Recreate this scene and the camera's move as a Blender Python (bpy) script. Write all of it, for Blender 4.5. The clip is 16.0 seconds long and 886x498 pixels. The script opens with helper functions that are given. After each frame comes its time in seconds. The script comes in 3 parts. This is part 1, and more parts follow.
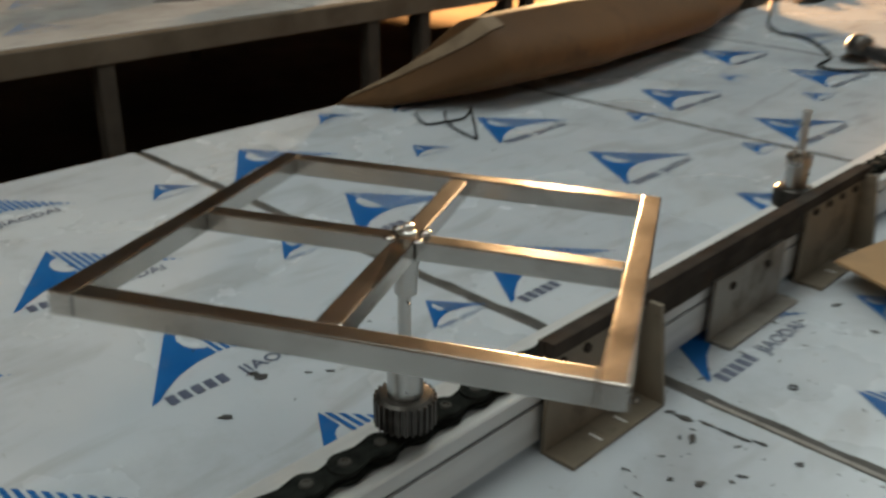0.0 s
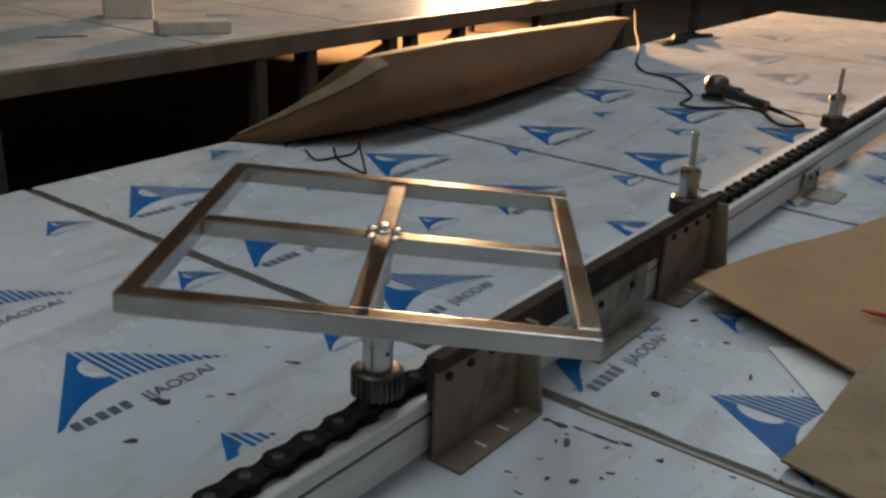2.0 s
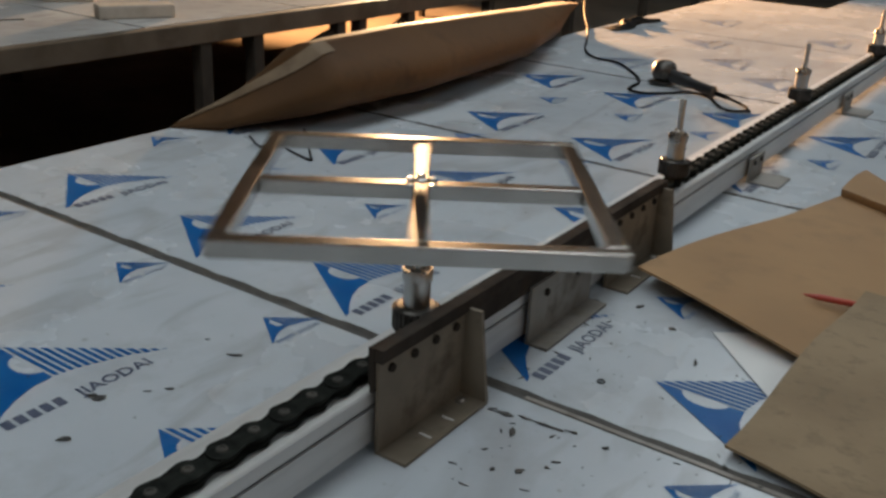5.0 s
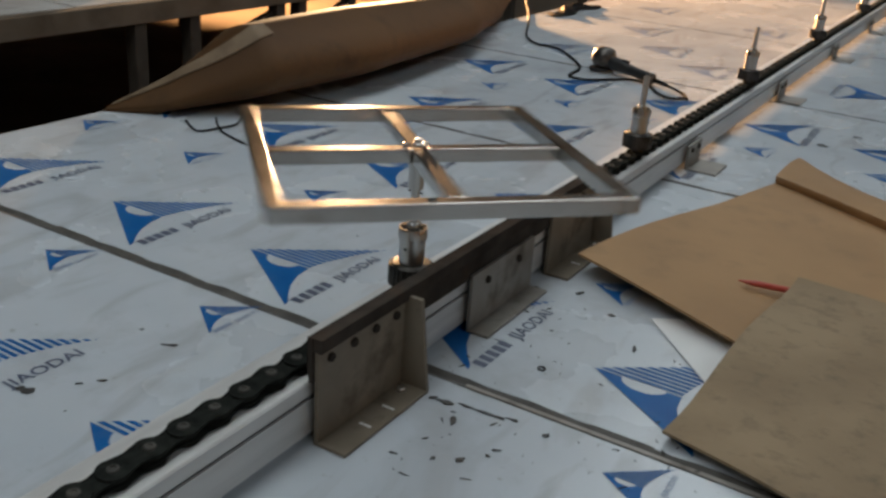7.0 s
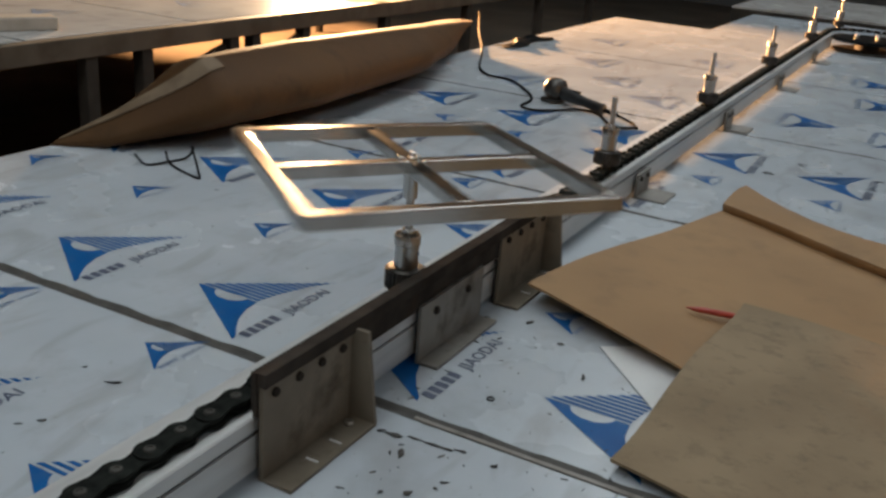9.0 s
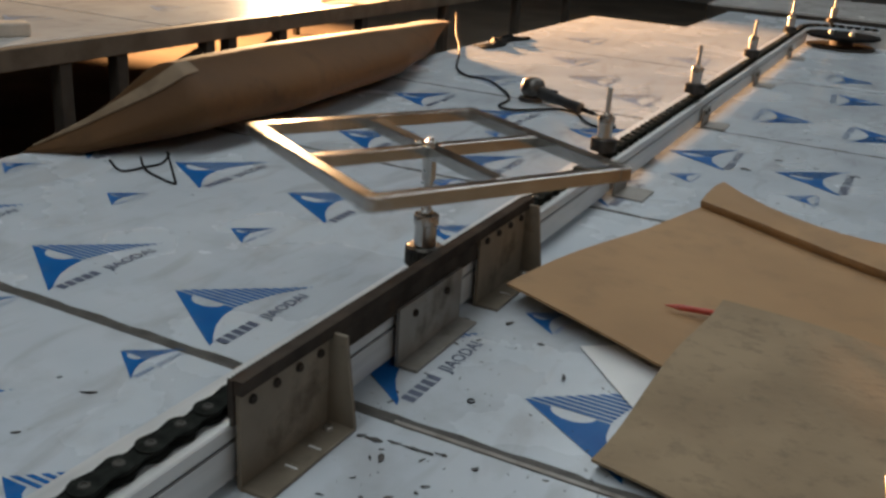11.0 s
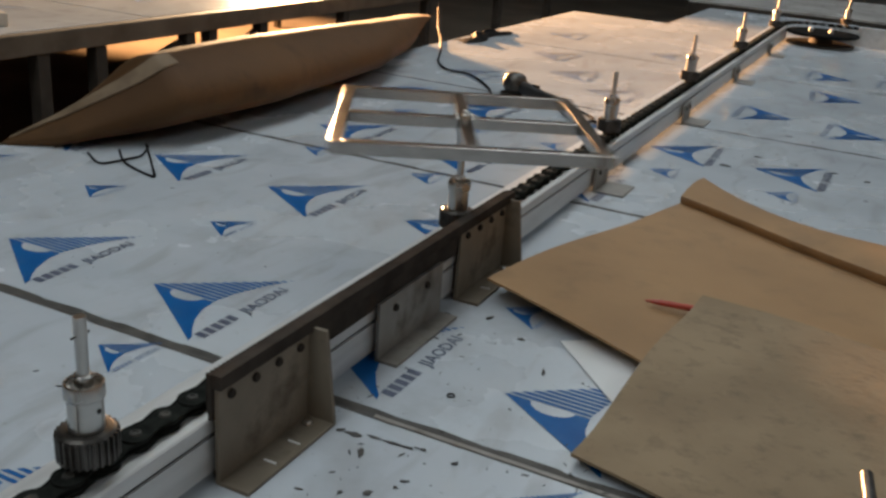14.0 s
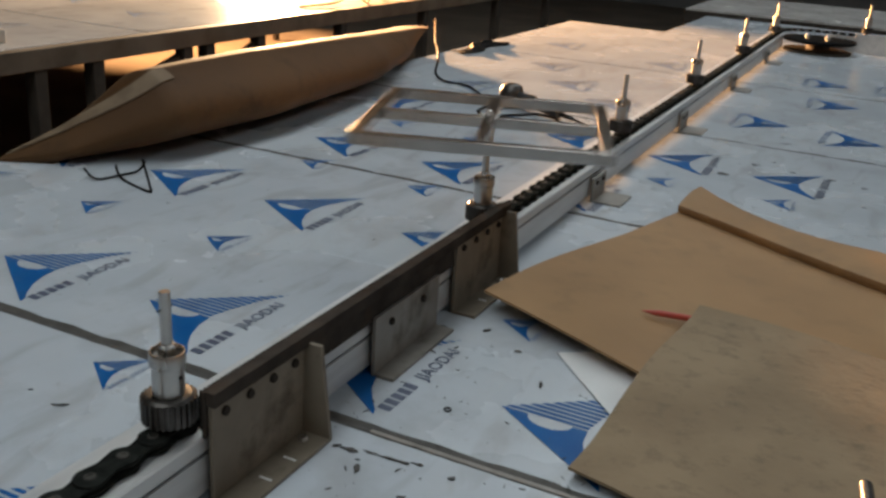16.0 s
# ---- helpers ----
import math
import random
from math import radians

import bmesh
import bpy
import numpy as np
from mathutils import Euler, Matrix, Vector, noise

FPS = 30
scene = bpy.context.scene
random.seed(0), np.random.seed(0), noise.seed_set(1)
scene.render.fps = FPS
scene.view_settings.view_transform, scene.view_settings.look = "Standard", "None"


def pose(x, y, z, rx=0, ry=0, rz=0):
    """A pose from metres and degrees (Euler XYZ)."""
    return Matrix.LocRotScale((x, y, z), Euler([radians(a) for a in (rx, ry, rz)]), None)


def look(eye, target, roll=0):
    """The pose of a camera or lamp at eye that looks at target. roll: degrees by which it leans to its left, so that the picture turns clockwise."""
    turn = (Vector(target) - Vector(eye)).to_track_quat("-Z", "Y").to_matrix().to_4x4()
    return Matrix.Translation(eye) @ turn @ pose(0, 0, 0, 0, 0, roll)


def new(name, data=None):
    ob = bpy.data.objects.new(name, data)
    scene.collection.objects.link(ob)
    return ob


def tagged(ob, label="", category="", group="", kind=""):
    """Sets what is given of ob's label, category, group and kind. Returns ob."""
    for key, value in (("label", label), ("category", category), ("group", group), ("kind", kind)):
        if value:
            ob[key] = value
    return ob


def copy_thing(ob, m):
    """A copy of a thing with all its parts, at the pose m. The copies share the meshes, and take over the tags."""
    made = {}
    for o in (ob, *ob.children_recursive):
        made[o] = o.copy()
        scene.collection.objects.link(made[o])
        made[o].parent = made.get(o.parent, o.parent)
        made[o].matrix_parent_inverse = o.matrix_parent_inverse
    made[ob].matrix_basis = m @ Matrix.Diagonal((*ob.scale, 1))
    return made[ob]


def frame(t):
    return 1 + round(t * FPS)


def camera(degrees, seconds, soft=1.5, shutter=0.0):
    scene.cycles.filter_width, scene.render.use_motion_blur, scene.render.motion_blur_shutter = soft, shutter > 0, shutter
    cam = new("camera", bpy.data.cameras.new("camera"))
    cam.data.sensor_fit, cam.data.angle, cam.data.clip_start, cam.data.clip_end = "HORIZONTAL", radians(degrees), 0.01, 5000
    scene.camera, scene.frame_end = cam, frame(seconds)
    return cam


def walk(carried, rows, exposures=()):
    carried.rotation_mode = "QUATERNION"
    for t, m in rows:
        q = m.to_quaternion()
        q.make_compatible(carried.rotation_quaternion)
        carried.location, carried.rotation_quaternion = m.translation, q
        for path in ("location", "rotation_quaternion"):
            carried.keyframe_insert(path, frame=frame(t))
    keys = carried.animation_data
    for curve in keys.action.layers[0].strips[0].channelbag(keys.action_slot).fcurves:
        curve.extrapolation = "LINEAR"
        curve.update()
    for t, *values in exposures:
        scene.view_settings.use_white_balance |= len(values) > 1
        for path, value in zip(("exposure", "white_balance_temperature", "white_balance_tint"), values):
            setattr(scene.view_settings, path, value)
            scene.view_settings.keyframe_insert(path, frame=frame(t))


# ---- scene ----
cam = camera(50.8, 16.0, soft=2.8, shutter=1.0)
PATH = [
    (0, (-0.084, -0.875, 0.591), (-1.355, 0.443, -0.214), 0.6),
    (0.5, (-0.04, -0.955, 0.618), (-1.237, 0.46, -0.133), 1.5),
    (1, (-0.033, -0.943, 0.619), (-1.189, 0.511, -0.123), 1.4),
    (1.5, (-0.031, -0.941, 0.618), (-1.143, 0.549, -0.118), 2.1),
    (2, (-0.028, -0.942, 0.619), (-1.139, 0.551, -0.114), 2.3),
    (2.5, (-0.029, -0.937, 0.618), (-1.114, 0.569, -0.128), 2.3),
    (3, (-0.026, -0.927, 0.619), (-1.104, 0.588, -0.119), 2.3),
    (3.5, (-0.025, -0.928, 0.616), (-1.084, 0.597, -0.129), 2.3),
    (4, (-0.027, -0.927, 0.617), (-1.082, 0.597, -0.133), 2.5),
    (6.5, (-0.03, -0.909, 0.615), (-0.966, 0.679, -0.162), 4.0),
    (7, (-0.033, -0.909, 0.616), (-0.944, 0.692, -0.165), 4.4),
    (7.5, (-0.028, -0.906, 0.618), (-0.924, 0.707, -0.154), 4.6),
    (8, (-0.027, -0.909, 0.619), (-0.93, 0.711, -0.13), 4.1),
    (8.5, (-0.025, -0.908, 0.622), (-0.902, 0.733, -0.112), 4.3),
    (9, (-0.017, -0.9, 0.619), (-0.872, 0.761, -0.096), 4.5),
    (11.5, (-0.015, -0.889, 0.618), (-0.829, 0.792, -0.095), 4.0),
    (12, (-0.015, -0.887, 0.617), (-0.82, 0.798, -0.101), 4.2),
    (12.5, (-0.016, -0.887, 0.617), (-0.813, 0.801, -0.098), 4.2),
    (13, (-0.015, -0.89, 0.619), (-0.816, 0.798, -0.096), 4.7),
    (13.5, (-0.016, -0.89, 0.618), (-0.805, 0.803, -0.097), 4.7),
    (14, (-0.015, -0.889, 0.618), (-0.798, 0.805, -0.101), 4.6),
    (14.5, (-0.012, -0.886, 0.618), (-0.781, 0.813, -0.106), 5.0),
    (15, (-0.013, -0.885, 0.621), (-0.8, 0.805, -0.104), 4.5),
    (15.5, (-0.01, -0.884, 0.618), (-0.795, 0.813, -0.092), 4.1),
    (16, (-0.01, -0.881, 0.621), (-0.8, 0.818, -0.078), 3.9),
]
walk(cam, [(t, look(eye, target, roll)) for t, eye, target, roll in PATH],
     [(0.0, 0.60, 7100, 6), (0.5, 0.24, 6750, 8), (1.0, 0.14, 6600, 10), (2.5, 0.17, 6600, 10), (4.0, 0.29, 6600, 10), (7.0, 0.41, 6600, 10), (16.0, 0.43, 6600, 10)])

# ---- light ----
world = bpy.data.worlds.new("sky")
scene.world = world
world.use_nodes = True
sky = world.node_tree.nodes.new("ShaderNodeTexSky")
sky.sky_type, sky.sun_disc = "NISHITA", False
sky.sun_elevation, sky.sun_rotation = radians(8), radians(-38)
world.node_tree.nodes["Background"].inputs[1].default_value = 0.10
world.node_tree.links.new(sky.outputs[0], world.node_tree.nodes["Background"].inputs[0])
scene.view_settings.exposure = 0.0

LAMP_AT = (-4.6, 5.3, 0.43)


def lamp(name, kind, energy, colour, m, **more):
    data = bpy.data.lights.new(name, kind)
    data.energy, data.color = energy, colour
    for key, value in more.items():
        if key == "size":
            data.shape, data.size, data.size_y = "RECTANGLE", value[0], value[1]
        elif key == "cone":
            data.spot_size, data.spot_blend = radians(value), 0.6
        elif key == "radius":
            data.shadow_soft_size = value
    ob = new(name, data)
    ob.matrix_world = m
    return ob


# a warm work light on the neighbouring bench; daylight from assumed, unseen roof openings
lamp("work_light", "SPOT", 4700, (1.0, 0.51, 0.21), look(LAMP_AT, (-0.7, 3.1, 0.0)), radius=0.07, cone=54)
# second spot at the same lamp, added to brighten the neighbouring bench
lamp("work_light_fill", "SPOT", 1700, (1.0, 0.66, 0.38), look(LAMP_AT, (-3.3, 2.7, 0.05)), radius=0.09, cone=54)
# no lamp stands here: added spot that brightens the floor behind the neighbouring bench
lamp("floor_fill_spot", "SPOT", 2600, (1.0, 0.51, 0.21), look((-6.6, 6.0, 2.2), (-6.0, 6.1, -0.78)), radius=0.07, cone=62)
ROOF = 4.2
SKYLIGHTS = [(-1.3, 2.0, 140), (3.6, 2.0, 66)]
for sx, sy, watts in SKYLIGHTS:
    lamp("skylight", "AREA", watts, (0.875, 0.945, 0.965), pose(sx, sy, ROOF - 0.01), size=(1.6, 14.0))


# ---- materials ----
def mat(name):
    m = bpy.data.materials.new(name)
    m.use_nodes = True
    return m, m.node_tree.nodes, m.node_tree.links, m.node_tree.nodes["Principled BSDF"]


def surface(name, c1, c2, scale=8.0, rough=(0.4, 0.6), metal=0.0, bump=0.1, fine=90.0, stain=None, stain_scale=3.0, stain_amount=0.5, per_object=0.0, stretch=(1, 1, 1), coat=0.0, detail=6.0, scuffs=0.0, spec=0.5):
    """Two colours mixed by coarse noise, fine grain in bump and roughness, and stains of a shape of their own."""
    m, n, l, b = mat(name)
    tc = n.new("ShaderNodeTexCoord")
    mp = n.new("ShaderNodeMapping")
    mp.inputs["Scale"].default_value = stretch
    l.new(tc.outputs["Object"], mp.inputs[0])
    n1 = n.new("ShaderNodeTexNoise")
    n1.inputs["Scale"].default_value, n1.inputs["Detail"].default_value = scale, detail
    l.new(mp.outputs[0], n1.inputs["Vector"])
    mix = n.new("ShaderNodeMix")
    mix.data_type = "RGBA"
    mix.inputs["A"].default_value, mix.inputs["B"].default_value = (*c1, 1), (*c2, 1)
    ramp = n.new("ShaderNodeMapRange")
    ramp.inputs["From Min"].default_value, ramp.inputs["From Max"].default_value = 0.35, 0.65
    l.new(n1.outputs[0], ramp.inputs[0])
    l.new(ramp.outputs[0], mix.inputs["Factor"])
    colour = mix.outputs["Result"]
    if stain:
        n3 = n.new("ShaderNodeTexNoise")
        n3.inputs["Scale"].default_value, n3.inputs["Detail"].default_value = stain_scale, 9.0
        n3.inputs["Roughness"].default_value = 0.65
        l.new(mp.outputs[0], n3.inputs["Vector"])
        r3 = n.new("ShaderNodeMapRange")
        r3.inputs["From Min"].default_value, r3.inputs["From Max"].default_value = 0.52, 0.72
        r3.inputs["To Max"].default_value = stain_amount
        l.new(n3.outputs[0], r3.inputs[0])
        m3 = n.new("ShaderNodeMix")
        m3.data_type = "RGBA"
        m3.inputs["B"].default_value = (*stain, 1)
        l.new(r3.outputs[0], m3.inputs["Factor"])
        l.new(colour, m3.inputs["A"])
        colour = m3.outputs["Result"]
    if scuffs:
        ms = n.new("ShaderNodeMapping")
        ms.inputs["Scale"].default_value, ms.inputs["Rotation"].default_value = (3.5, 1.2, 1.0), (0, 0, 0.5)
        l.new(tc.outputs["Object"], ms.inputs[0])
        n5 = n.new("ShaderNodeTexNoise")
        n5.inputs["Scale"].default_value, n5.inputs["Detail"].default_value, n5.inputs["Distortion"].default_value = 2.6, 8.0, 1.5
        l.new(ms.outputs[0], n5.inputs["Vector"])
        r5 = n.new("ShaderNodeMapRange")
        r5.inputs["From Min"].default_value, r5.inputs["From Max"].default_value, r5.inputs["To Max"].default_value = 0.53, 0.68, scuffs
        l.new(n5.outputs[0], r5.inputs[0])
        n6 = n.new("ShaderNodeTexNoise")
        n6.inputs["Scale"].default_value, n6.inputs["Detail"].default_value, n6.inputs["Roughness"].default_value = 38.0, 6.0, 0.7
        l.new(tc.outputs["Object"], n6.inputs["Vector"])
        r6 = n.new("ShaderNodeMapRange")
        r6.inputs["From Min"].default_value, r6.inputs["From Max"].default_value, r6.inputs["To Max"].default_value = 0.635, 0.72, 0.5
        l.new(n6.outputs[0], r6.inputs[0])
        both = n.new("ShaderNodeMath")
        both.operation = "MAXIMUM"
        l.new(r5.outputs[0], both.inputs[0])
        l.new(r6.outputs[0], both.inputs[1])
        m5 = n.new("ShaderNodeMix")
        m5.data_type = "RGBA"
        m5.inputs["B"].default_value = (0.24, 0.22, 0.20, 1)
        l.new(both.outputs[0], m5.inputs["Factor"])
        l.new(colour, m5.inputs["A"])
        colour = m5.outputs["Result"]
    if per_object:
        oi = n.new("ShaderNodeObjectInfo")
        hsv = n.new("ShaderNodeHueSaturation")
        r4 = n.new("ShaderNodeMapRange")
        r4.inputs["To Min"].default_value, r4.inputs["To Max"].default_value = 1 - per_object, 1 + per_object
        l.new(oi.outputs["Random"], r4.inputs[0])
        l.new(r4.outputs[0], hsv.inputs["Value"])
        l.new(colour, hsv.inputs["Color"])
        colour = hsv.outputs[0]
    l.new(colour, b.inputs["Base Color"])
    n2 = n.new("ShaderNodeTexNoise")
    n2.inputs["Scale"].default_value, n2.inputs["Detail"].default_value = fine, 4.0
    l.new(mp.outputs[0], n2.inputs["Vector"])
    r2 = n.new("ShaderNodeMapRange")
    r2.inputs["To Min"].default_value, r2.inputs["To Max"].default_value = rough
    l.new(n1.outputs[0], r2.inputs[0])
    l.new(r2.outputs[0], b.inputs["Roughness"])
    b.inputs["Metallic"].default_value = metal
    b.inputs["Coat Weight"].default_value = coat
    b.inputs["Specular IOR Level"].default_value = spec
    if bump:
        bp = n.new("ShaderNodeBump")
        bp.inputs["Strength"].default_value, bp.inputs["Distance"].default_value = bump, 0.002
        l.new(n2.outputs[0], bp.inputs["Height"])
        l.new(bp.outputs[0], b.inputs["Normal"])
    return m


FILM = surface("white_film", (0.485, 0.530, 0.575), (0.565, 0.610, 0.650), 3.0, (0.19, 0.34), 0, 0.14, 26.0, (0.33, 0.335, 0.34), 5.0, 0.45, scuffs=0.27)
FILM_FAR = surface("white_film_dusty", (0.54, 0.525, 0.505), (0.62, 0.605, 0.585), 3.0, (0.17, 0.32), 0, 0.12, 26.0, (0.34, 0.31, 0.28), 4.0, 0.5, scuffs=0.35)
INK = surface("blue_ink", (0.006, 0.097, 0.305), (0.012, 0.122, 0.350), 20.0, (0.3, 0.45), 0, 0.03, 60.0, (0.07, 0.15, 0.33), 30.0, 0.45, spec=0.12)
INK_DARK = surface("faded_dark_ink", (0.075, 0.09, 0.14), (0.12, 0.14, 0.20), 30.0, (0.3, 0.45), 0, 0.0)
INK_FAINT = surface("pale_blue_ink", (0.20, 0.27, 0.40), (0.27, 0.33, 0.44), 20.0, (0.3, 0.4), 0, 0.0)
SEAM = surface("dirty_joint", (0.05, 0.046, 0.041), (0.105, 0.096, 0.086), 25.0, (0.5, 0.8), 0, 0.3)
DIRT = surface("dark_flake", (0.03, 0.03, 0.03), (0.09, 0.08, 0.07), 40.0, (0.6, 0.8))
STEEL_FRAME = surface("welded_stainless_tube", (0.47, 0.45, 0.42), (0.58, 0.56, 0.53), 14.0, (0.15, 0.29), 1.0, 0.10, 160.0, (0.23, 0.19, 0.15), 9.0, 0.6)
CHROME = surface("nickel_steel", (0.50, 0.485, 0.46), (0.60, 0.585, 0.555), 18.0, (0.22, 0.36), 1.0, 0.02, 120.0)
ALU = surface("aluminium_profile", (0.60, 0.60, 0.59), (0.70, 0.70, 0.69), 6.0, (0.48, 0.60), 0.55, 0.05, 200.0, (0.42, 0.42, 0.42), 7.0, 0.4, stretch=(6, 0.6, 6))
PLATE = surface("oily_mill_steel", (0.160, 0.132, 0.098), (0.265, 0.225, 0.172), 9.0, (0.45, 0.65), 0.12, 0.25, 70.0, (0.065, 0.042, 0.026), 12.0, 0.85, spec=0.25)
RACK = surface("dark_rack_steel", (0.040, 0.035, 0.031), (0.070, 0.060, 0.052), 18.0, (0.75, 0.95), 0.0, 0.2, 90.0, (0.07, 0.045, 0.03), 20.0, 0.5, spec=0.0)
CHAIN = surface("greased_black_chain", (0.012, 0.013, 0.012), (0.028, 0.030, 0.027), 60.0, (0.6, 0.8), 0.0, 0.1, 120.0, spec=0.0)
GEAR = surface("dark_gear_steel", (0.06, 0.055, 0.05), (0.13, 0.12, 0.11), 50.0, (0.3, 0.5), 0.8, 0.1, 120.0)
BLACK = surface("black_plastic", (0.012, 0.012, 0.013), (0.03, 0.03, 0.03), 30.0, (0.35, 0.55), 0, 0.1)
RUBBER = surface("black_rubber_cable", (0.006, 0.006, 0.006), (0.013, 0.0125, 0.012), 30.0, (0.6, 0.8), spec=0.06)
CARD = surface("brown_cardboard", (0.335, 0.192, 0.086), (0.412, 0.245, 0.116), 4.0, (0.6, 0.8), 0, 0.2, 120.0, (0.20, 0.125, 0.068), 7.0, 0.55)
CARD_DARK = surface("stained_cardboard", (0.235, 0.163, 0.092), (0.330, 0.238, 0.143), 6.0, (0.65, 0.85), 0, 0.6, 60.0, (0.125, 0.092, 0.056), 30.0, 0.6, detail=13.0, stretch=(1.0, 1.25, 1.0))
PALE_BORDER = surface("pale_brown_border", (0.15, 0.10, 0.058), (0.22, 0.155, 0.095), 9.0, (0.6, 0.8), 0, 0.3, 60.0, (0.09, 0.055, 0.03), 14.0, 0.6)
CARD_OLD = surface("old_brown_hardboard", (0.076, 0.036, 0.0125), (0.115, 0.057, 0.021), 3.0, (0.6, 0.8), 0, 0.3, 80.0, (0.042, 0.023, 0.011), 6.0, 0.6, spec=0.25)
EDGE_PAINT = surface("dusty_brown_channel", (0.11, 0.085, 0.06), (0.17, 0.135, 0.10), 5.0, (0.55, 0.75), 0.0, 0.2, 60.0, (0.07, 0.05, 0.035), 7.0, 0.6, spec=0.3)
FOOT_STEEL = surface("worn_grey_steel", (0.24, 0.22, 0.195), (0.33, 0.31, 0.28), 14.0, (0.4, 0.6), 0.3, 0.2, 80.0, (0.085, 0.066, 0.048), 11.0, 0.95, spec=0.3)
PIN = surface("oily_pin_steel", (0.035, 0.034, 0.030), (0.07, 0.066, 0.056), 40.0, (0.5, 0.7), 0.1, 0.0)
PAPER = surface("white_paper", (0.74, 0.74, 0.73), (0.80, 0.80, 0.79), 10.0, (0.5, 0.7))
RED = surface("red_plastic", (0.42, 0.045, 0.03), (0.50, 0.07, 0.04), 30.0, (0.3, 0.45))
ORANGE = surface("orange_cable", (0.75, 0.16, 0.03), (0.85, 0.22, 0.05), 30.0, (0.4, 0.5))
BEAM = surface("painted_steel_beam", (0.040, 0.033, 0.027), (0.075, 0.062, 0.05), 6.0, (0.55, 0.75), 0.0, 0.2, 60.0, (0.035, 0.025, 0.018), 8.0, 0.6, spec=0.2)
CONCRETE = surface("dusty_concrete", (0.120, 0.092, 0.066), (0.180, 0.145, 0.110), 1.5, (0.7, 0.9), 0, 0.3, 30.0, (0.06, 0.05, 0.045), 1.1, 0.7)
PLASTER = surface("grey_plaster", (0.15, 0.145, 0.14), (0.20, 0.195, 0.19), 1.2, (0.8, 0.95), 0, 0.2, 20.0, (0.11, 0.105, 0.10), 0.8, 0.5)
FOAM = surface("white_block", (0.40, 0.345, 0.28), (0.50, 0.44, 0.37), 12.0, (0.6, 0.8), 0, 0.3, 40.0, (0.35, 0.28, 0.22), 14.0, 0.6)


# ---- mesh tools ----
def mesh_of(name, bm, material, smooth=None):
    me = bpy.data.meshes.new(name)
    bmesh.ops.recalc_face_normals(bm, faces=bm.faces)
    bm.to_mesh(me)
    bm.free()
    for m in (material if isinstance(material, (list, tuple)) else (material,)):
        me.materials.append(m)
    if smooth:
        me.set_sharp_from_angle(angle=radians(smooth))
        for p in me.polygons:
            p.use_smooth = True
    return me


def part(name, bm, material, parent=None, label="", m=None, smooth=None):
    ob = new(name, mesh_of(name, bm, material, smooth) if isinstance(bm, bmesh.types.BMesh) else bm)
    ob.parent = parent
    if m is not None:
        ob.matrix_basis = m
    if label:
        ob["label"] = label
    return ob


def thing(name, label, category, m=None, group="", kind=""):
    ob = new(name)
    ob.empty_display_size = 0.05
    if m is not None:
        ob.matrix_basis = m
    return tagged(ob, label, category, group, kind)


def box(bm, x0, x1, y0, y1, z0, z1, bevel=0.0, m=None):
    r = bmesh.ops.create_cube(bm, size=1.0)
    vs = r["verts"]
    for v in vs:
        v.co = Vector((x0 + (v.co.x + 0.5) * (x1 - x0), y0 + (v.co.y + 0.5) * (y1 - y0), z0 + (v.co.z + 0.5) * (z1 - z0)))
    if bevel:
        es = {e for v in vs for e in v.link_edges}
        r = bmesh.ops.bevel(bm, geom=list(es), offset=bevel, segments=2, affect="EDGES", profile=0.6)
        vs = list({v for f in r["faces"] for v in f.verts} | {v for v in vs if v.is_valid})
    if m is not None:
        bmesh.ops.transform(bm, matrix=m, verts=[v for v in vs if v.is_valid])
    return bm


def boxed(*a, **k):
    return box(bmesh.new(), *a, **k)


def lathe(bm, profile, n=24, at=(0, 0, 0), m=None):
    """A turned body from (radius, height) pairs, closed at both ends."""
    rings = []
    for r, z in profile:
        rings.append([bm.verts.new((at[0] + r * math.cos(2 * math.pi * i / n), at[1] + r * math.sin(2 * math.pi * i / n), at[2] + z)) for i in range(n)])
    for a, b in zip(rings, rings[1:]):
        for i in range(n):
            bm.faces.new((a[i], a[(i + 1) % n], b[(i + 1) % n], b[i]))
    bm.faces.new(rings[0][::-1])
    bm.faces.new(rings[-1])
    if m is not None:
        bmesh.ops.transform(bm, matrix=m, verts=[v for r in rings for v in r])
    return bm


def prism(bm, outline, z0, z1, m=None):
    lo = [bm.verts.new((x, y, z0)) for x, y in outline]
    hi = [bm.verts.new((x, y, z1)) for x, y in outline]
    n = len(outline)
    bm.faces.new(lo[::-1])
    bm.faces.new(hi)
    for i in range(n):
        bm.faces.new((lo[i], lo[(i + 1) % n], hi[(i + 1) % n], hi[i]))
    if m is not None:
        bmesh.ops.transform(bm, matrix=m, verts=lo + hi)
    return bm


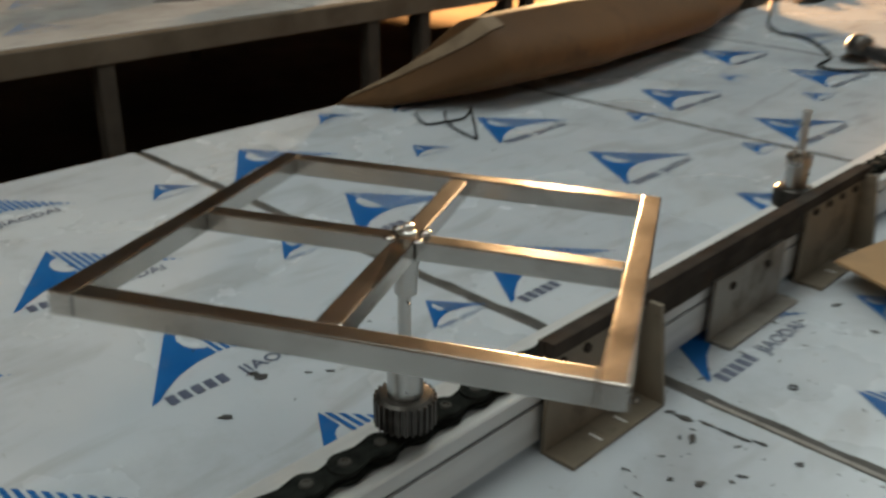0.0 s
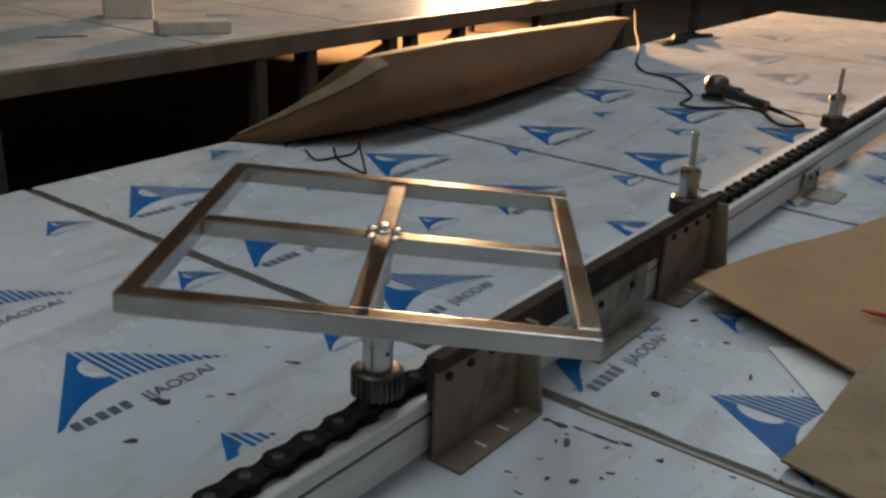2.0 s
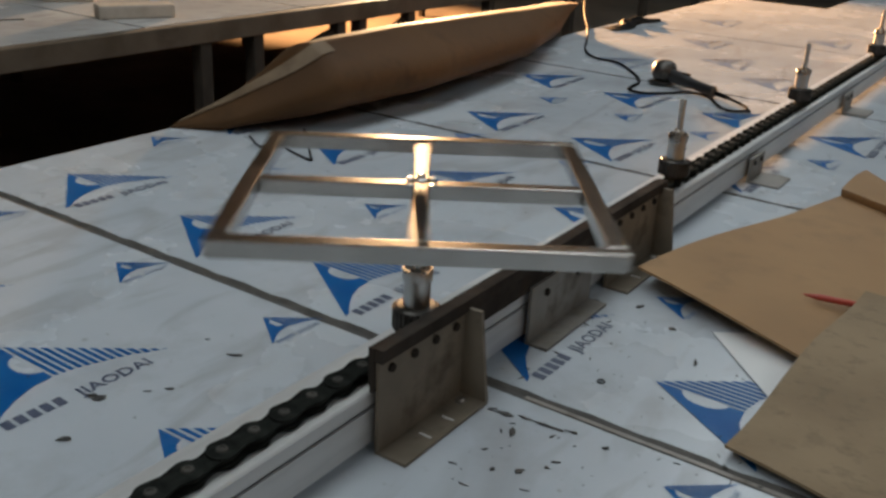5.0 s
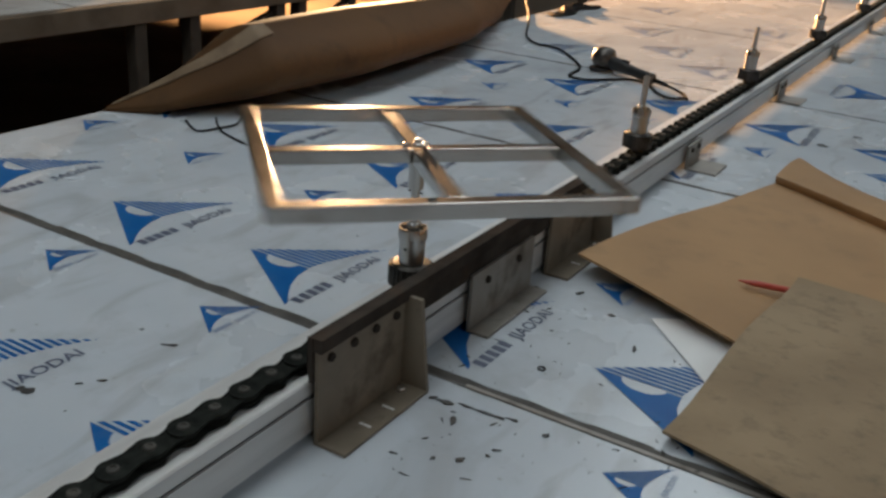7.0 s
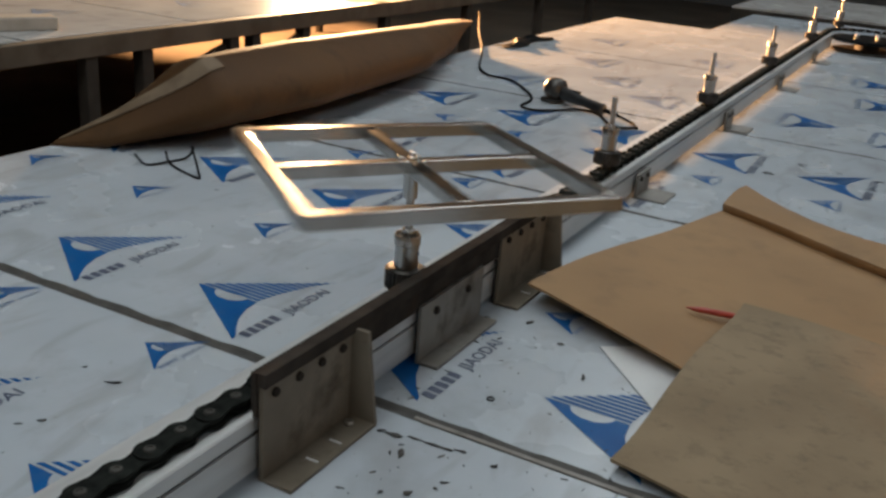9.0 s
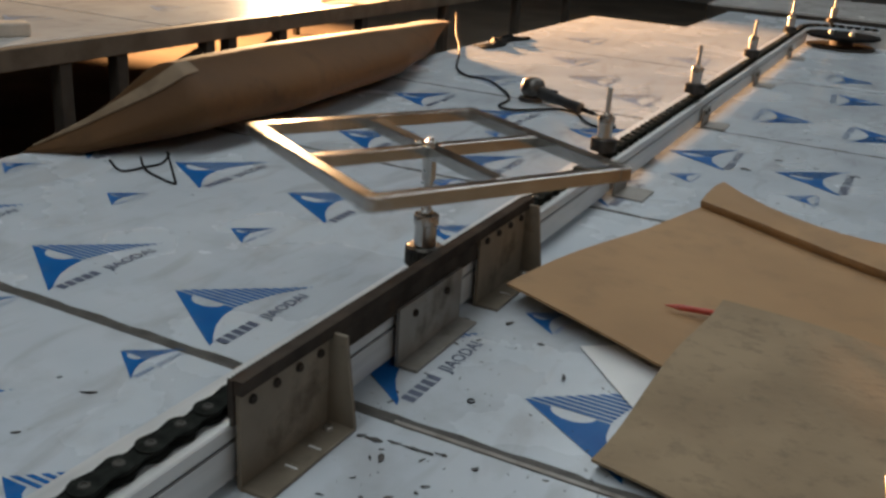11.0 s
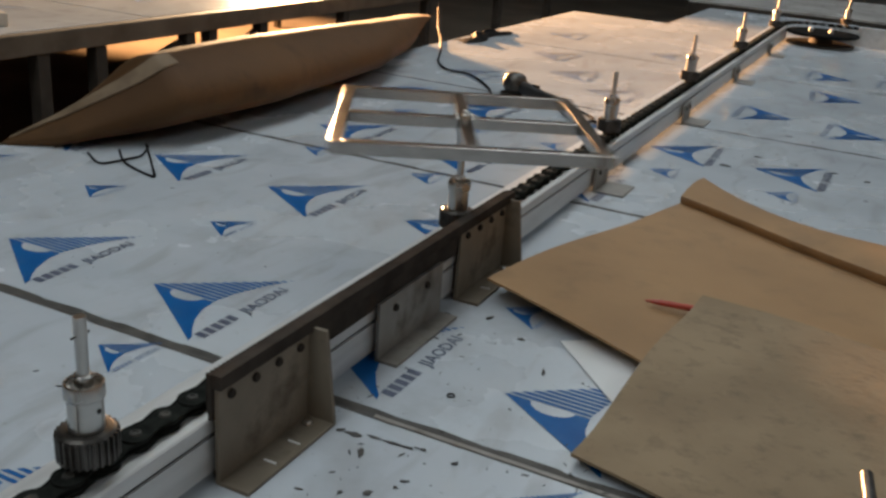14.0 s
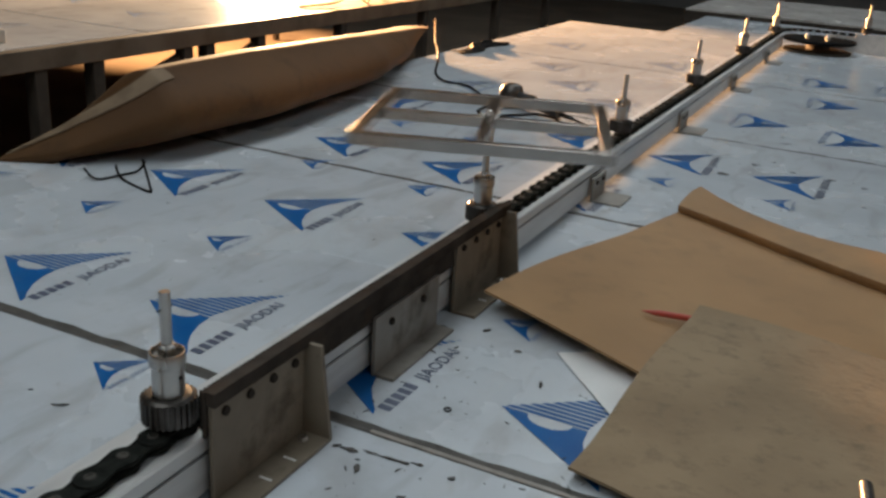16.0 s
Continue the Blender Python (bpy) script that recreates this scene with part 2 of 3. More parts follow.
def sheet(fn, nu, nv, thick):
    """A curved sheet with thickness: fn(u, v) gives the place, u and v from 0 to 1."""
    bm = bmesh.new()
    top = [[bm.verts.new(fn(i / nu, j / nv)) for j in range(nv + 1)] for i in range(nu + 1)]
    bot = [[bm.verts.new(Vector(fn(i / nu, j / nv)) - Vector((0, 0, thick))) for j in range(nv + 1)] for i in range(nu + 1)]
    for i in range(nu):
        for j in range(nv):
            bm.faces.new((top[i][j], top[i + 1][j], top[i + 1][j + 1], top[i][j + 1]))
            bm.faces.new((bot[i][j], bot[i][j + 1], bot[i + 1][j + 1], bot[i + 1][j]))
    for i in range(nu):
        bm.faces.new((top[i][0], bot[i][0], bot[i + 1][0], top[i + 1][0]))
        bm.faces.new((top[i][nv], top[i + 1][nv], bot[i + 1][nv], bot[i][nv]))
    for j in range(nv):
        bm.faces.new((top[0][j], top[0][j + 1], bot[0][j + 1], bot[0][j]))
        bm.faces.new((top[nu][j], bot[nu][j], bot[nu][j + 1], top[nu][j + 1]))
    return bm


def tube(bm, pts, r, n=8, smooth=4):
    """A round cable along points, smoothed as a spline."""
    ps = [Vector(p) for p in pts]
    path = []
    for i in range(len(ps) - 1):
        p0, p1, p2, p3 = ps[max(i - 1, 0)], ps[i], ps[i + 1], ps[min(i + 2, len(ps) - 1)]
        for k in range(smooth):
            t = k / smooth
            path.append(0.5 * (2 * p1 + (p2 - p0) * t + (2 * p0 - 5 * p1 + 4 * p2 - p3) * t * t + (3 * p1 - p0 - 3 * p2 + p3) * t ** 3))
    path.append(ps[-1])
    rings = []
    for i, p in enumerate(path):
        d = (path[min(i + 1, len(path) - 1)] - path[max(i - 1, 0)]).normalized()
        a = d.cross(Vector((0, 0, 1)))
        a = a.normalized() if a.length > 1e-4 else Vector((1, 0, 0))
        b = a.cross(d)
        rings.append([bm.verts.new(p + r * (a * math.cos(2 * math.pi * k / n) + b * math.sin(2 * math.pi * k / n))) for k in range(n)])
    for u, v in zip(rings, rings[1:]):
        for k in range(n):
            bm.faces.new((u[k], u[(k + 1) % n], v[(k + 1) % n], v[k]))
    bm.faces.new(rings[0][::-1])
    bm.faces.new(rings[-1])
    return bm


# ---- the hall ----
FLOOR = -0.78
HX0, HX1, HY0, HY1 = -13.0, 8.0, -6.0, 15.0
tagged(part("floor", boxed(HX0, HX1, HY0, HY1, FLOOR - 0.1, FLOOR), CONCRETE), "dusty dark concrete workshop floor", "floor", kind="structure")
for nm, b in (("wall_west", (HX0 - 0.2, HX0, HY0, HY1)), ("wall_east", (HX1, HX1 + 0.2, HY0, HY1)), ("wall_south", (HX0, HX1, HY0 - 0.2, HY0)), ("wall_north", (HX0, HX1, HY1, HY1 + 0.2))):
    tagged(part(nm, boxed(*b, FLOOR, ROOF + 0.2), PLASTER), "plain grey plastered workshop wall", "wall", kind="structure")
bm = bmesh.new()
edges = [HX0] + [v for sx, sy, watts in SKYLIGHTS for v in (sx - 0.8, sx + 0.8)] + [HX1]
for i in range(0, len(edges), 2):
    box(bm, edges[i], edges[i + 1], HY0, HY1, ROOF, ROOF + 0.2)
for sx, sy, watts in SKYLIGHTS:
    box(bm, sx - 0.8, sx + 0.8, HY0, sy - 7.0, ROOF, ROOF + 0.2)
    box(bm, sx - 0.8, sx + 0.8, sy + 7.0, HY1, ROOF, ROOF + 0.2)
tagged(part("ceiling", bm, PLASTER), "grey workshop roof with long skylight openings", "ceiling", kind="structure")


# ---- the printed marks of the protective film ----
SAIL_LOW = [(0.0, 0.0), (0.012, 0.004), (0.030, 0.019), (0.057, 0.037), (0.090, 0.050), (0.124, 0.054), (0.160, 0.047), (0.215, 0.027), (0.258, 0.002)]
SAIL_TOP = [(0.0, 0.0), (0.119, 0.173), (0.258, 0.002)]


def height(rows, u):
    for (u0, v0), (u1, v1) in zip(rows, rows[1:]):
        if u <= u1:
            return v0 + (v1 - v0) * (u - u0) / (u1 - u0)
    return rows[-1][1]


def word_mesh(text, size, width):
    """Flat letters of the built-in font, as a mesh along x."""
    cu = bpy.data.curves.new("word", "FONT")
    cu.body, cu.size, cu.resolution_u, cu.offset = text, size, 2, 0.0004
    ob = bpy.data.objects.new("word", cu)
    scene.collection.objects.link(ob)
    bpy.context.view_layer.update()
    me = bpy.data.meshes.new_from_object(ob.evaluated_get(bpy.context.evaluated_depsgraph_get()))
    bpy.data.objects.remove(ob)
    wide = max(v.co.x for v in me.vertices)
    for v in me.vertices:
        v.co.x *= width / wide
    return me


WORD = word_mesh("JIAODAI", 0.0290, 0.106)


def mark_mesh(name, scale, ink, text_ink, step=0.0024):
    """The printed mark: a solid wing with a half-round hole beside fine stripes, cut below by a hollow curve, and a line of lettering."""
    bm = bmesh.new()

    def strip(u0, u1, lo0, hi0, lo1, hi1):
        if max(hi0 - lo0, hi1 - lo1) > 0.0006:
            bm.faces.new([bm.verts.new((-v * scale, u * scale, 0)) for u, v in ((u0, lo0), (u1, lo1), (u1, max(hi1, lo1)), (u0, max(hi0, lo0)))])

    u = 0.0
    while u < 0.1195:
        u1 = min(u + step, 0.1195)
        l0, h0, l1, h1 = height(SAIL_LOW, u), height(SAIL_TOP, u), height(SAIL_LOW, u1), height(SAIL_TOP, u1)
        um = (u + u1) / 2
        if um > 0.098:
            k = 0.031 * math.sqrt(max(0.0, 1 - ((0.1205 - um) / 0.0225) ** 2))
            strip(u, u1, l0, 0.104 - k, l1, 0.104 - k)
            strip(u, u1, min(0.104 + k, h0), h0, min(0.104 + k, h1), h1)
        else:
            strip(u, u1, l0, h0, l1, h1)
        u = u1
    u, period = 0.1235, 0.0100
    while u < 0.255:
        strip(u, u + period * 0.56, height(SAIL_LOW, u), height(SAIL_TOP, u), height(SAIL_LOW, u + period * 0.56), height(SAIL_TOP, u + period * 0.56))
        u += period
    # the maker's short name as plain bars, then the plain word
    u = 0.017
    for i in range(5):
        q = [(u, -0.014), (u + 0.0118, -0.014), (u + 0.0128, 0.006), (u + 0.0010, 0.006)]
        f = bm.faces.new([bm.verts.new((-b * scale, a * scale, 0)) for a, b in q])
        f.material_index = 1
        u += 0.0168
    n0 = len(bm.faces)
    bm.from_mesh(WORD)
    bm.faces.ensure_lookup_table()
    fresh = bm.faces[n0:]
    for v in {v for f in fresh for v in f.verts}:
        v.co = Vector((-(-0.014 + v.co.y) * scale, (0.116 + v.co.x) * scale, 0))
    for f in fresh:
        f.material_index = 1
    for f in bm.faces:
        if f.normal.z < 0:
            f.normal_flip()
    me = bpy.data.meshes.new(name)
    bm.normal_update()
    for f in bm.faces:
        if f.normal.z < 0:
            f.normal_flip()
    bm.to_mesh(me)
    bm.free()
    me.materials.append(ink)
    me.materials.append(text_ink)
    return me


MARK_BIG = mark_mesh("printed_mark", 1.0, INK, INK_DARK)
MARK_SMALL = mark_mesh("printed_mark_small", 0.40, INK, INK_FAINT, 0.005)
MARK_FAINT = mark_mesh("printed_mark_faint", 1.0, INK_FAINT, INK_FAINT, 0.005)
MARK_FAR = mark_mesh("printed_mark_far", 1.0, INK, INK_FAINT, 0.004)

# ---- the bench: its film-covered sheets with the joints between them ----
bench = thing("workbench", "long steel workbench covered with white film-wrapped metal sheets", "workbench")
TX0, TX1 = -1.80, 1.10
SHEET_Y = [(-2.2, -1.004), (-0.996, -0.008), (0.012, 0.993), (1.006, 1.965), (1.977, 3.10), (3.106, 4.55)]
panels = []
for y0, y1 in SHEET_Y:
    panels.append(part("film_covered_panel", boxed(TX0, TX1, y0, y1, -0.010, 0.0, bevel=0.0015), FILM, bench))
panels.append(part("film_covered_panel", boxed(-1.24, TX1, 4.556, 5.75, -0.010, 0.0, bevel=0.0015), FILM, bench))
part("joint_filler", boxed(TX0 + 0.004, TX1 - 0.004, -2.196, 4.546, -0.030, -0.0104), SEAM, bench)
for y0, y1 in zip([p[1] for p in SHEET_Y], [p[0] for p in SHEET_Y[1:]]):
    bm = bmesh.new()
    k, pts = TX0 + 0.005, []
    while k < TX1 - 0.005:
        pts.append((k, random.uniform(-0.0015, 0.0015)))
        k += 0.03
    lo = [bm.verts.new((x, y0 - 0.001 + d, 0.0004 - 0.0012 * (i % 3 == 0))) for i, (x, d) in enumerate(pts)]
    md = [bm.verts.new((x, (y0 + y1) / 2 + d, -0.0030)) for x, d in pts]
    hi = [bm.verts.new((x, y1 + 0.001 + d, 0.0004 - 0.0012 * (i % 4 == 0))) for i, (x, d) in enumerate(pts)]
    for r, s in ((lo, md), (md, hi)):
        for i in range(len(pts) - 1):
            bm.faces.new((r[i], r[i + 1], s[i + 1], s[i]))
    part("joint_sealant", bm, SEAM, bench, "dirty grey sealant in the joint")
part("joint_strip", boxed(-0.50, TX1 - 0.01, -0.0060, 0.0012, -0.0035, 0.0008, bevel=0.0008), FOOT_STEEL, bench, "bare metal edge in the joint")
for x0, x1 in ((TX0, TX0 + 0.05), (TX1 - 0.05, TX1), (-0.40, -0.35)):
    part("bearer", boxed(x0, x1, -2.2, 4.5, -0.085, -0.031, bevel=0.003), BEAM, bench)
for y in (-2.1, -0.03, 2.1, 4.3):
    part("cross_bearer", boxed(TX0 + 0.05, TX1 - 0.05, y, y + 0.05, -0.083, -0.032), BEAM, bench)
    for x in (TX0, TX1 - 0.05):
        part("leg", boxed(x, x + 0.05, y, y + 0.05, FLOOR, -0.085, bevel=0.002), BEAM, bench)
for x in (-1.2, TX1 - 0.06):
    part("leg", boxed(x, x + 0.05, 5.6, 5.65, FLOOR, -0.0125), BEAM, bench)


def mark(mesh, x, y, panel, turn=0.0, z=0.0009):
    part("printed_mark", mesh, None, panels[panel], "printed blue sail mark with stripes and lettering", pose(x, y, z, 0, 0, turn))


for x, y, p in ((-0.622, -0.45, 1), (-0.938, -0.46, 1), (-1.272, -0.475, 1), (-1.60, -0.48, 1), (-1.11, -0.80, 1), (-0.78, -0.79, 1),
                (-0.819, 0.025, 2), (-1.145, 0.03, 2), (-1.50, 0.035, 2), (-0.645, 0.545, 2), (-0.981, 0.552, 2), (-1.318, 0.575, 2), (-1.655, 0.585, 2),
                (-0.517, 0.032, 2), (-0.213, 0.022, 2), (-0.868, 1.035, 3), (-1.205, 1.075, 3), (-1.04, 1.575, 3), (-1.35, 1.63, 3), (-0.715, 1.55, 3),
                (-0.555, 1.02, 3), (-0.403, 1.51, 3), (-0.12, 1.47, 3)):
    mark(MARK_BIG, x, y, p, random.uniform(-1.5, 1.5))
for x, y, p in ((-0.842, -0.103, 1), (-1.158, -0.11, 1), (-1.525, -0.12, 1), (-1.041, 0.372, 2), (-1.375, 0.385, 2), (-1.70, 0.40, 2), (-0.424, 0.344, 2), (-0.219, -0.115, 1),
                (-0.892, 0.905, 2), (-1.207, 0.93, 2), (-1.0, 1.42, 3), (-1.25, 1.45, 3), (-0.76, 1.39, 3), (-0.45, 1.34, 3), (-0.16, 1.335, 3), (0.13, 1.33, 3)):
    mark(MARK_SMALL, x, y, p, random.uniform(-3, 3))
for x, y, p in ((-0.45, 2.44, 4), (-0.16, 2.36, 4), (-0.28, 2.96, 4), (0.02, 2.9, 4), (-0.34, 3.46, 5), (-0.05, 3.5, 5)):
    mark(MARK_FAR, x, y, p, 180 + random.uniform(-5, 5))
for x, y, p in ((-1.02, 2.40, 4), (-1.32, 2.10, 4), (-0.80, 2.15, 4), (-1.25, 2.75, 4), (-0.85, 3.2, 5), (-1.4, 3.4, 5)):
    mark(MARK_FAINT, x, y, p, random.uniform(-5, 5))

# ---- the rail, its feet, brackets and rack ----
RAIL_Y0, RAIL_Y1 = -1.9, 4.42
RX = -0.607
rail = thing("conveyor_rail", "aluminium profile conveyor rail standing on small feet along the bench", "rail")
prof = [(-0.657, 0.012), (-0.579, 0.012), (-0.579, 0.056), (-0.584, 0.056), (-0.584, 0.061), (-0.579, 0.061), (-0.579, 0.077), (-0.581, 0.079), (-0.655, 0.079), (-0.657, 0.077)]
bm = bmesh.new()
a = [bm.verts.new((x, RAIL_Y0, z)) for x, z in prof]
b = [bm.verts.new((x, RAIL_Y1, z)) for x, z in prof]
for i in range(len(prof)):
    bm.faces.new((a[i], a[(i + 1) % len(prof)], b[(i + 1) % len(prof)], b[i]))
bm.faces.new(a)
bm.faces.new(b)
part("profile", bm, ALU, rail)
part("slot_strip", boxed(-0.5838, -0.5815, RAIL_Y0 + 0.002, RAIL_Y1 - 0.002, 0.0565, 0.0605), BLACK, rail, "black strip in the slot")


def angle_bracket(name, label, y0, y1, height, reach, gusset, steel, category="bracket"):
    """A bent plate: an upright leaf against the rail, a foot on the bench, a gusset at its far end and bolts."""
    t = thing(name, label, category, pose(-0.573, y0, 0), "rail brackets")
    n = y1 - y0
    th = 0.006
    part("upright_plate", boxed(0.0, th, 0, n, 0.0, height, bevel=0.0012), steel, t)
    part("foot_plate", boxed(th, reach, 0, n, 0.0, 0.005, bevel=0.001), steel, t)
    for k in (0.35, 0.62) if gusset else ():
        part("slot", boxed(reach * 0.45, reach * 0.82, n * k - 0.0016, n * k + 0.0016, 0.0046, 0.0056), PAPER, t, "bright slot")
    if gusset:
        bm = bmesh.new()
        prism(bm, [(th, 0.005), (reach, 0.005), (reach - 0.002, 0.02), (reach * 0.66, height * 0.94), (th, height * 0.94)], 0, 0.006, Matrix.Translation((0, n, 0)) @ Matrix.Rotation(radians(90), 4, "X"))
        part("gusset", bm, steel, t)
        part("bolt_head", lathe(bmesh.new(), [(0.0062, 0), (0.0062, 0.003), (0.0045, 0.005)], 6, (reach * 0.42, n * 0.86, 0.005)), CHROME, t, "bright bolt")
    for i in range(4 if gusset else 2):
        yb = n * (0.115 + 0.245 * i) if gusset else n * (0.22 + 0.5 * i)
        zb = height * (0.80 if gusset else 0.78)
        part("bolt_head", lathe(bmesh.new(), [(0.0055, 0), (0.0055, 0.003), (0.004, 0.0045)], 10, m=Matrix.Translation((th, yb, zb)) @ Matrix.Rotation(radians(90), 4, "Y")), RACK, t)
    return t


angle_bracket("rack_bracket", "oily brown steel angle bracket with gusset bolted to bench", -0.218, -0.046, 0.132, 0.044, True, PLATE)
angle_bracket("rack_bracket", "oily brown steel angle bracket with gusset bolted to bench", 0.372, 0.560, 0.134, 0.044, True, PLATE)
angle_bracket("rail_foot_bracket", "low worn steel angle foot under the rail", 0.120, 0.312, 0.088, 0.036, False, FOOT_STEEL)
for y in (1.10, 1.98, 2.86, 3.75, -1.0):
    angle_bracket("rail_foot_bracket", "low worn steel angle foot beside aluminium rail", y, y + 0.095, 0.055, 0.072, False, FOOT_STEEL)

rack = thing("gear_rack", "dark steel toothed rack carried on brackets", "gear rack")
part("bar", boxed(-0.5785, -0.5735, -0.222, 0.575, 0.0798, 0.1355, bevel=0.001), RACK, rack)
part("top_strip", boxed(-0.5730, -0.5615, -0.221, 0.574, 0.119, 0.1360, bevel=0.001), RACK, rack)
tooth = mesh_of("tooth", prism(bmesh.new(), [(0, -0.0026), (-0.0034, -0.0012), (-0.0034, 0.0012), (0, 0.0026)], 0.0, 0.0465), RACK)
k = -0.219
while k < 0.572:
    part("tooth", tooth, None, rack, m=pose(-0.5783, k, 0.0882))
    k += 0.0066

# ---- the end of the track: corner wheel and cross rail ----
CX, CY, CR = -0.407, 4.45, 0.20
wheel = thing("corner_sprocket", "dark steel corner wheel that turns the chain", "sprocket")
part("disc", lathe(bmesh.new(), [(0.165, 0.050), (0.185, 0.058), (0.185, 0.068), (0.12, 0.074), (0.05, 0.074)], 40, (CX, CY, 0)), RUBBER, wheel, smooth=40)
part("base_plate", lathe(bmesh.new(), [(0.17, 0.0), (0.17, 0.012), (0.06, 0.014), (0.055, 0.05)], 32, (CX, CY, 0)), BEAM, wheel, smooth=40)
for dx in (-0.05, 0.05):
    part("bolt_head", lathe(bmesh.new(), [(0.012, 0.0), (0.012, 0.02), (0.008, 0.026)], 6, (CX + dx, CY - 0.1, 0.072)), CHROME, wheel, "bright bolt")
cross = thing("cross_rail", "aluminium cross rail that carries the chain onward", "rail")
part("profile", boxed(CX + 0.02, TX1 - 0.02, CY + CR - 0.03, CY + CR + 0.03, 0.0, 0.079, bevel=0.002), ALU, cross)
part("guard_plate", boxed(-0.24, TX1 - 0.02, 4.600, 4.612, 0.0, 0.100, bevel=0.002), ALU, cross, "plain grey guard plate")

# ---- the chain ----
SPEED = 0.0592
PITCH = 0.042
CHAIN_Z = 0.0797


def track(s):
    """The pose on the chain's way: along the rail, round the corner wheel, then across."""
    if s < CY:
        return pose(RX, s, CHAIN_Z)
    a = (s - CY) / CR
    if a < math.pi / 2:
        return pose(CX - CR * math.cos(a), CY + CR * math.sin(a), CHAIN_Z, 0, 0, -math.degrees(a))
    return pose(CX + (s - CY - CR * math.pi / 2), CY + CR, CHAIN_Z, 0, 0, -90)


chain = thing("drive_chain", "greasy black roller chain lying in the rail", "chain")


def eight(r, waist):
    """The outline of a link plate: two round ends and a narrower waist."""
    o = []
    for sy in (1, -1):
        for i in range(9):
            t = math.pi * i / 8 * sy if sy > 0 else math.pi + math.pi * i / 8
            o.append((r * math.cos(t), r * math.sin(t) + sy * PITCH / 2))
        o.append((-waist if sy > 0 else waist, 0.0))
    return o


def link_mesh(outer):
    bm = bmesh.new()
    r, waist = (0.0160, 0.0118) if outer else (0.0155, 0.0112)
    for z0, z1 in ((0.0005, 0.0030), (0.0118, 0.0145)) if outer else ((0.0032, 0.0055), (0.0094, 0.0117)):
        prism(bm, eight(r, waist), z0, z1)
    for y in (-PITCH / 2, PITCH / 2):
        if outer:
            n0 = len(bm.faces)
            lathe(bm, [(0.0060, -0.0004), (0.0060, 0.0156), (0.0050, 0.0163), (0.0034, 0.0163), (0.0028, 0.0150)], 12, (0, y, 0))
            bm.faces.ensure_lookup_table()
            for f in bm.faces[n0:]:
                f.material_index = 1
        else:
            lathe(bm, [(0.0120, 0.0056), (0.0120, 0.0093)], 14, (0, y, 0))
    return mesh_of("link", bm, [CHAIN, PIN])


LINKS = [link_mesh(True), link_mesh(False)]
chain_links = []
s = -1.86
while s < 5.6:
    chain_links.append((part("link", LINKS[len(chain_links) % 2], None, chain, m=track(s)), s))
    s += PITCH

# ---- the spindles ----


def gear_mesh():
    bm = bmesh.new()
    n, o = 26, []
    for i in range(n):
        for k, r in ((0.0, 0.0260), (0.30, 0.0260), (0.42, 0.0290), (0.74, 0.0290), (0.88, 0.0260)):
            t = 2 * math.pi * (i + k) / n
            o.append((r * math.cos(t), r * math.sin(t)))
    prism(bm, o, 0.0, 0.0265)
    lathe(bm, [(0.0262, 0.0266), (0.0235, 0.0286), (0.0190, 0.0290)], 28)
    lathe(bm, [(0.010, -0.0072), (0.010, -0.0001)], 16)
    return mesh_of("gear", bm, GEAR)


GEAR_MESH = gear_mesh()
SP_Z = 0.1035


def spindle():
    t = thing("spindle", "bright turned steel spindle with dark pinion riding on the chain", "spindle", pose(RX, 0, SP_Z), "spindles on the chain")
    part("gear", GEAR_MESH, None, t, "dark toothed pinion", pose(0, 0, 0))
    part("body", lathe(bmesh.new(), [(0.0155, 0.0291), (0.0164, 0.0296), (0.0164, 0.0612)], 28), CHROME, t, smooth=25)
    part("collar", lathe(bmesh.new(), [(0.0164, 0.0614), (0.0178, 0.0620), (0.0185, 0.0632), (0.0185, 0.0755), (0.0178, 0.0770), (0.0162, 0.0770), (0.0154, 0.0755), (0.0150, 0.0705), (0.0085, 0.0700)], 32), CHROME, t, smooth=25)
    part("grub_screw", lathe(bmesh.new(), [(0.0024, 0), (0.0024, 0.0010)], 10, m=Matrix.Translation((0.0162, 0, 0.051)) @ Matrix.Rotation(radians(90), 4, "Y")), BLACK, t)
    part("shaft_hub", lathe(bmesh.new(), [(0.0088, 0.0701), (0.0088, 0.0840), (0.0080, 0.0850), (0.0060, 0.0851)], 20), CHROME, t, smooth=25)
    part("shaft", lathe(bmesh.new(), [(0.0058, 0.0852), (0.0058, 0.1410), (0.0052, 0.1420)], 18), CHROME, t, smooth=25)
    part("cross_pin", lathe(bmesh.new(), [(0.0011, -0.0105), (0.0011, 0.0105)], 8, m=Matrix.Translation((0, 0, 0.1235)) @ Matrix.Rotation(radians(90), 4, "X")), GEAR, t)
    return t


SPINDLE_S = [-0.394, -1.184, 0.405, 1.255, 2.215, 3.275, 4.03]
SPINDLE_V = [SPEED, SPEED, 0.0632, 0.0655, 0.0642, 0.0592, 0.0592]
spindles = [spindle()]
for s in SPINDLE_S[1:]:
    spindles.append(copy_thing(spindles[0], track(s) @ pose(0, 0, SP_Z - CHAIN_Z)))

# ---- the turning frame ----
frame_thing = thing("square_tube_frame", "square stainless tube frame with a cross, spinning on a spindle", "metal frame", pose(RX, -0.394, SP_Z))
FS, TW, TZ0, TZ1 = 0.201, 0.0095, 0.1630, 0.1820


def bar(x0, x1, y0, y1, dz=0.0, name="tube"):
    part(name, boxed(x0, x1, y0, y1, TZ0 + dz, TZ1 - dz, bevel=0.0016), STEEL_FRAME, frame_thing)


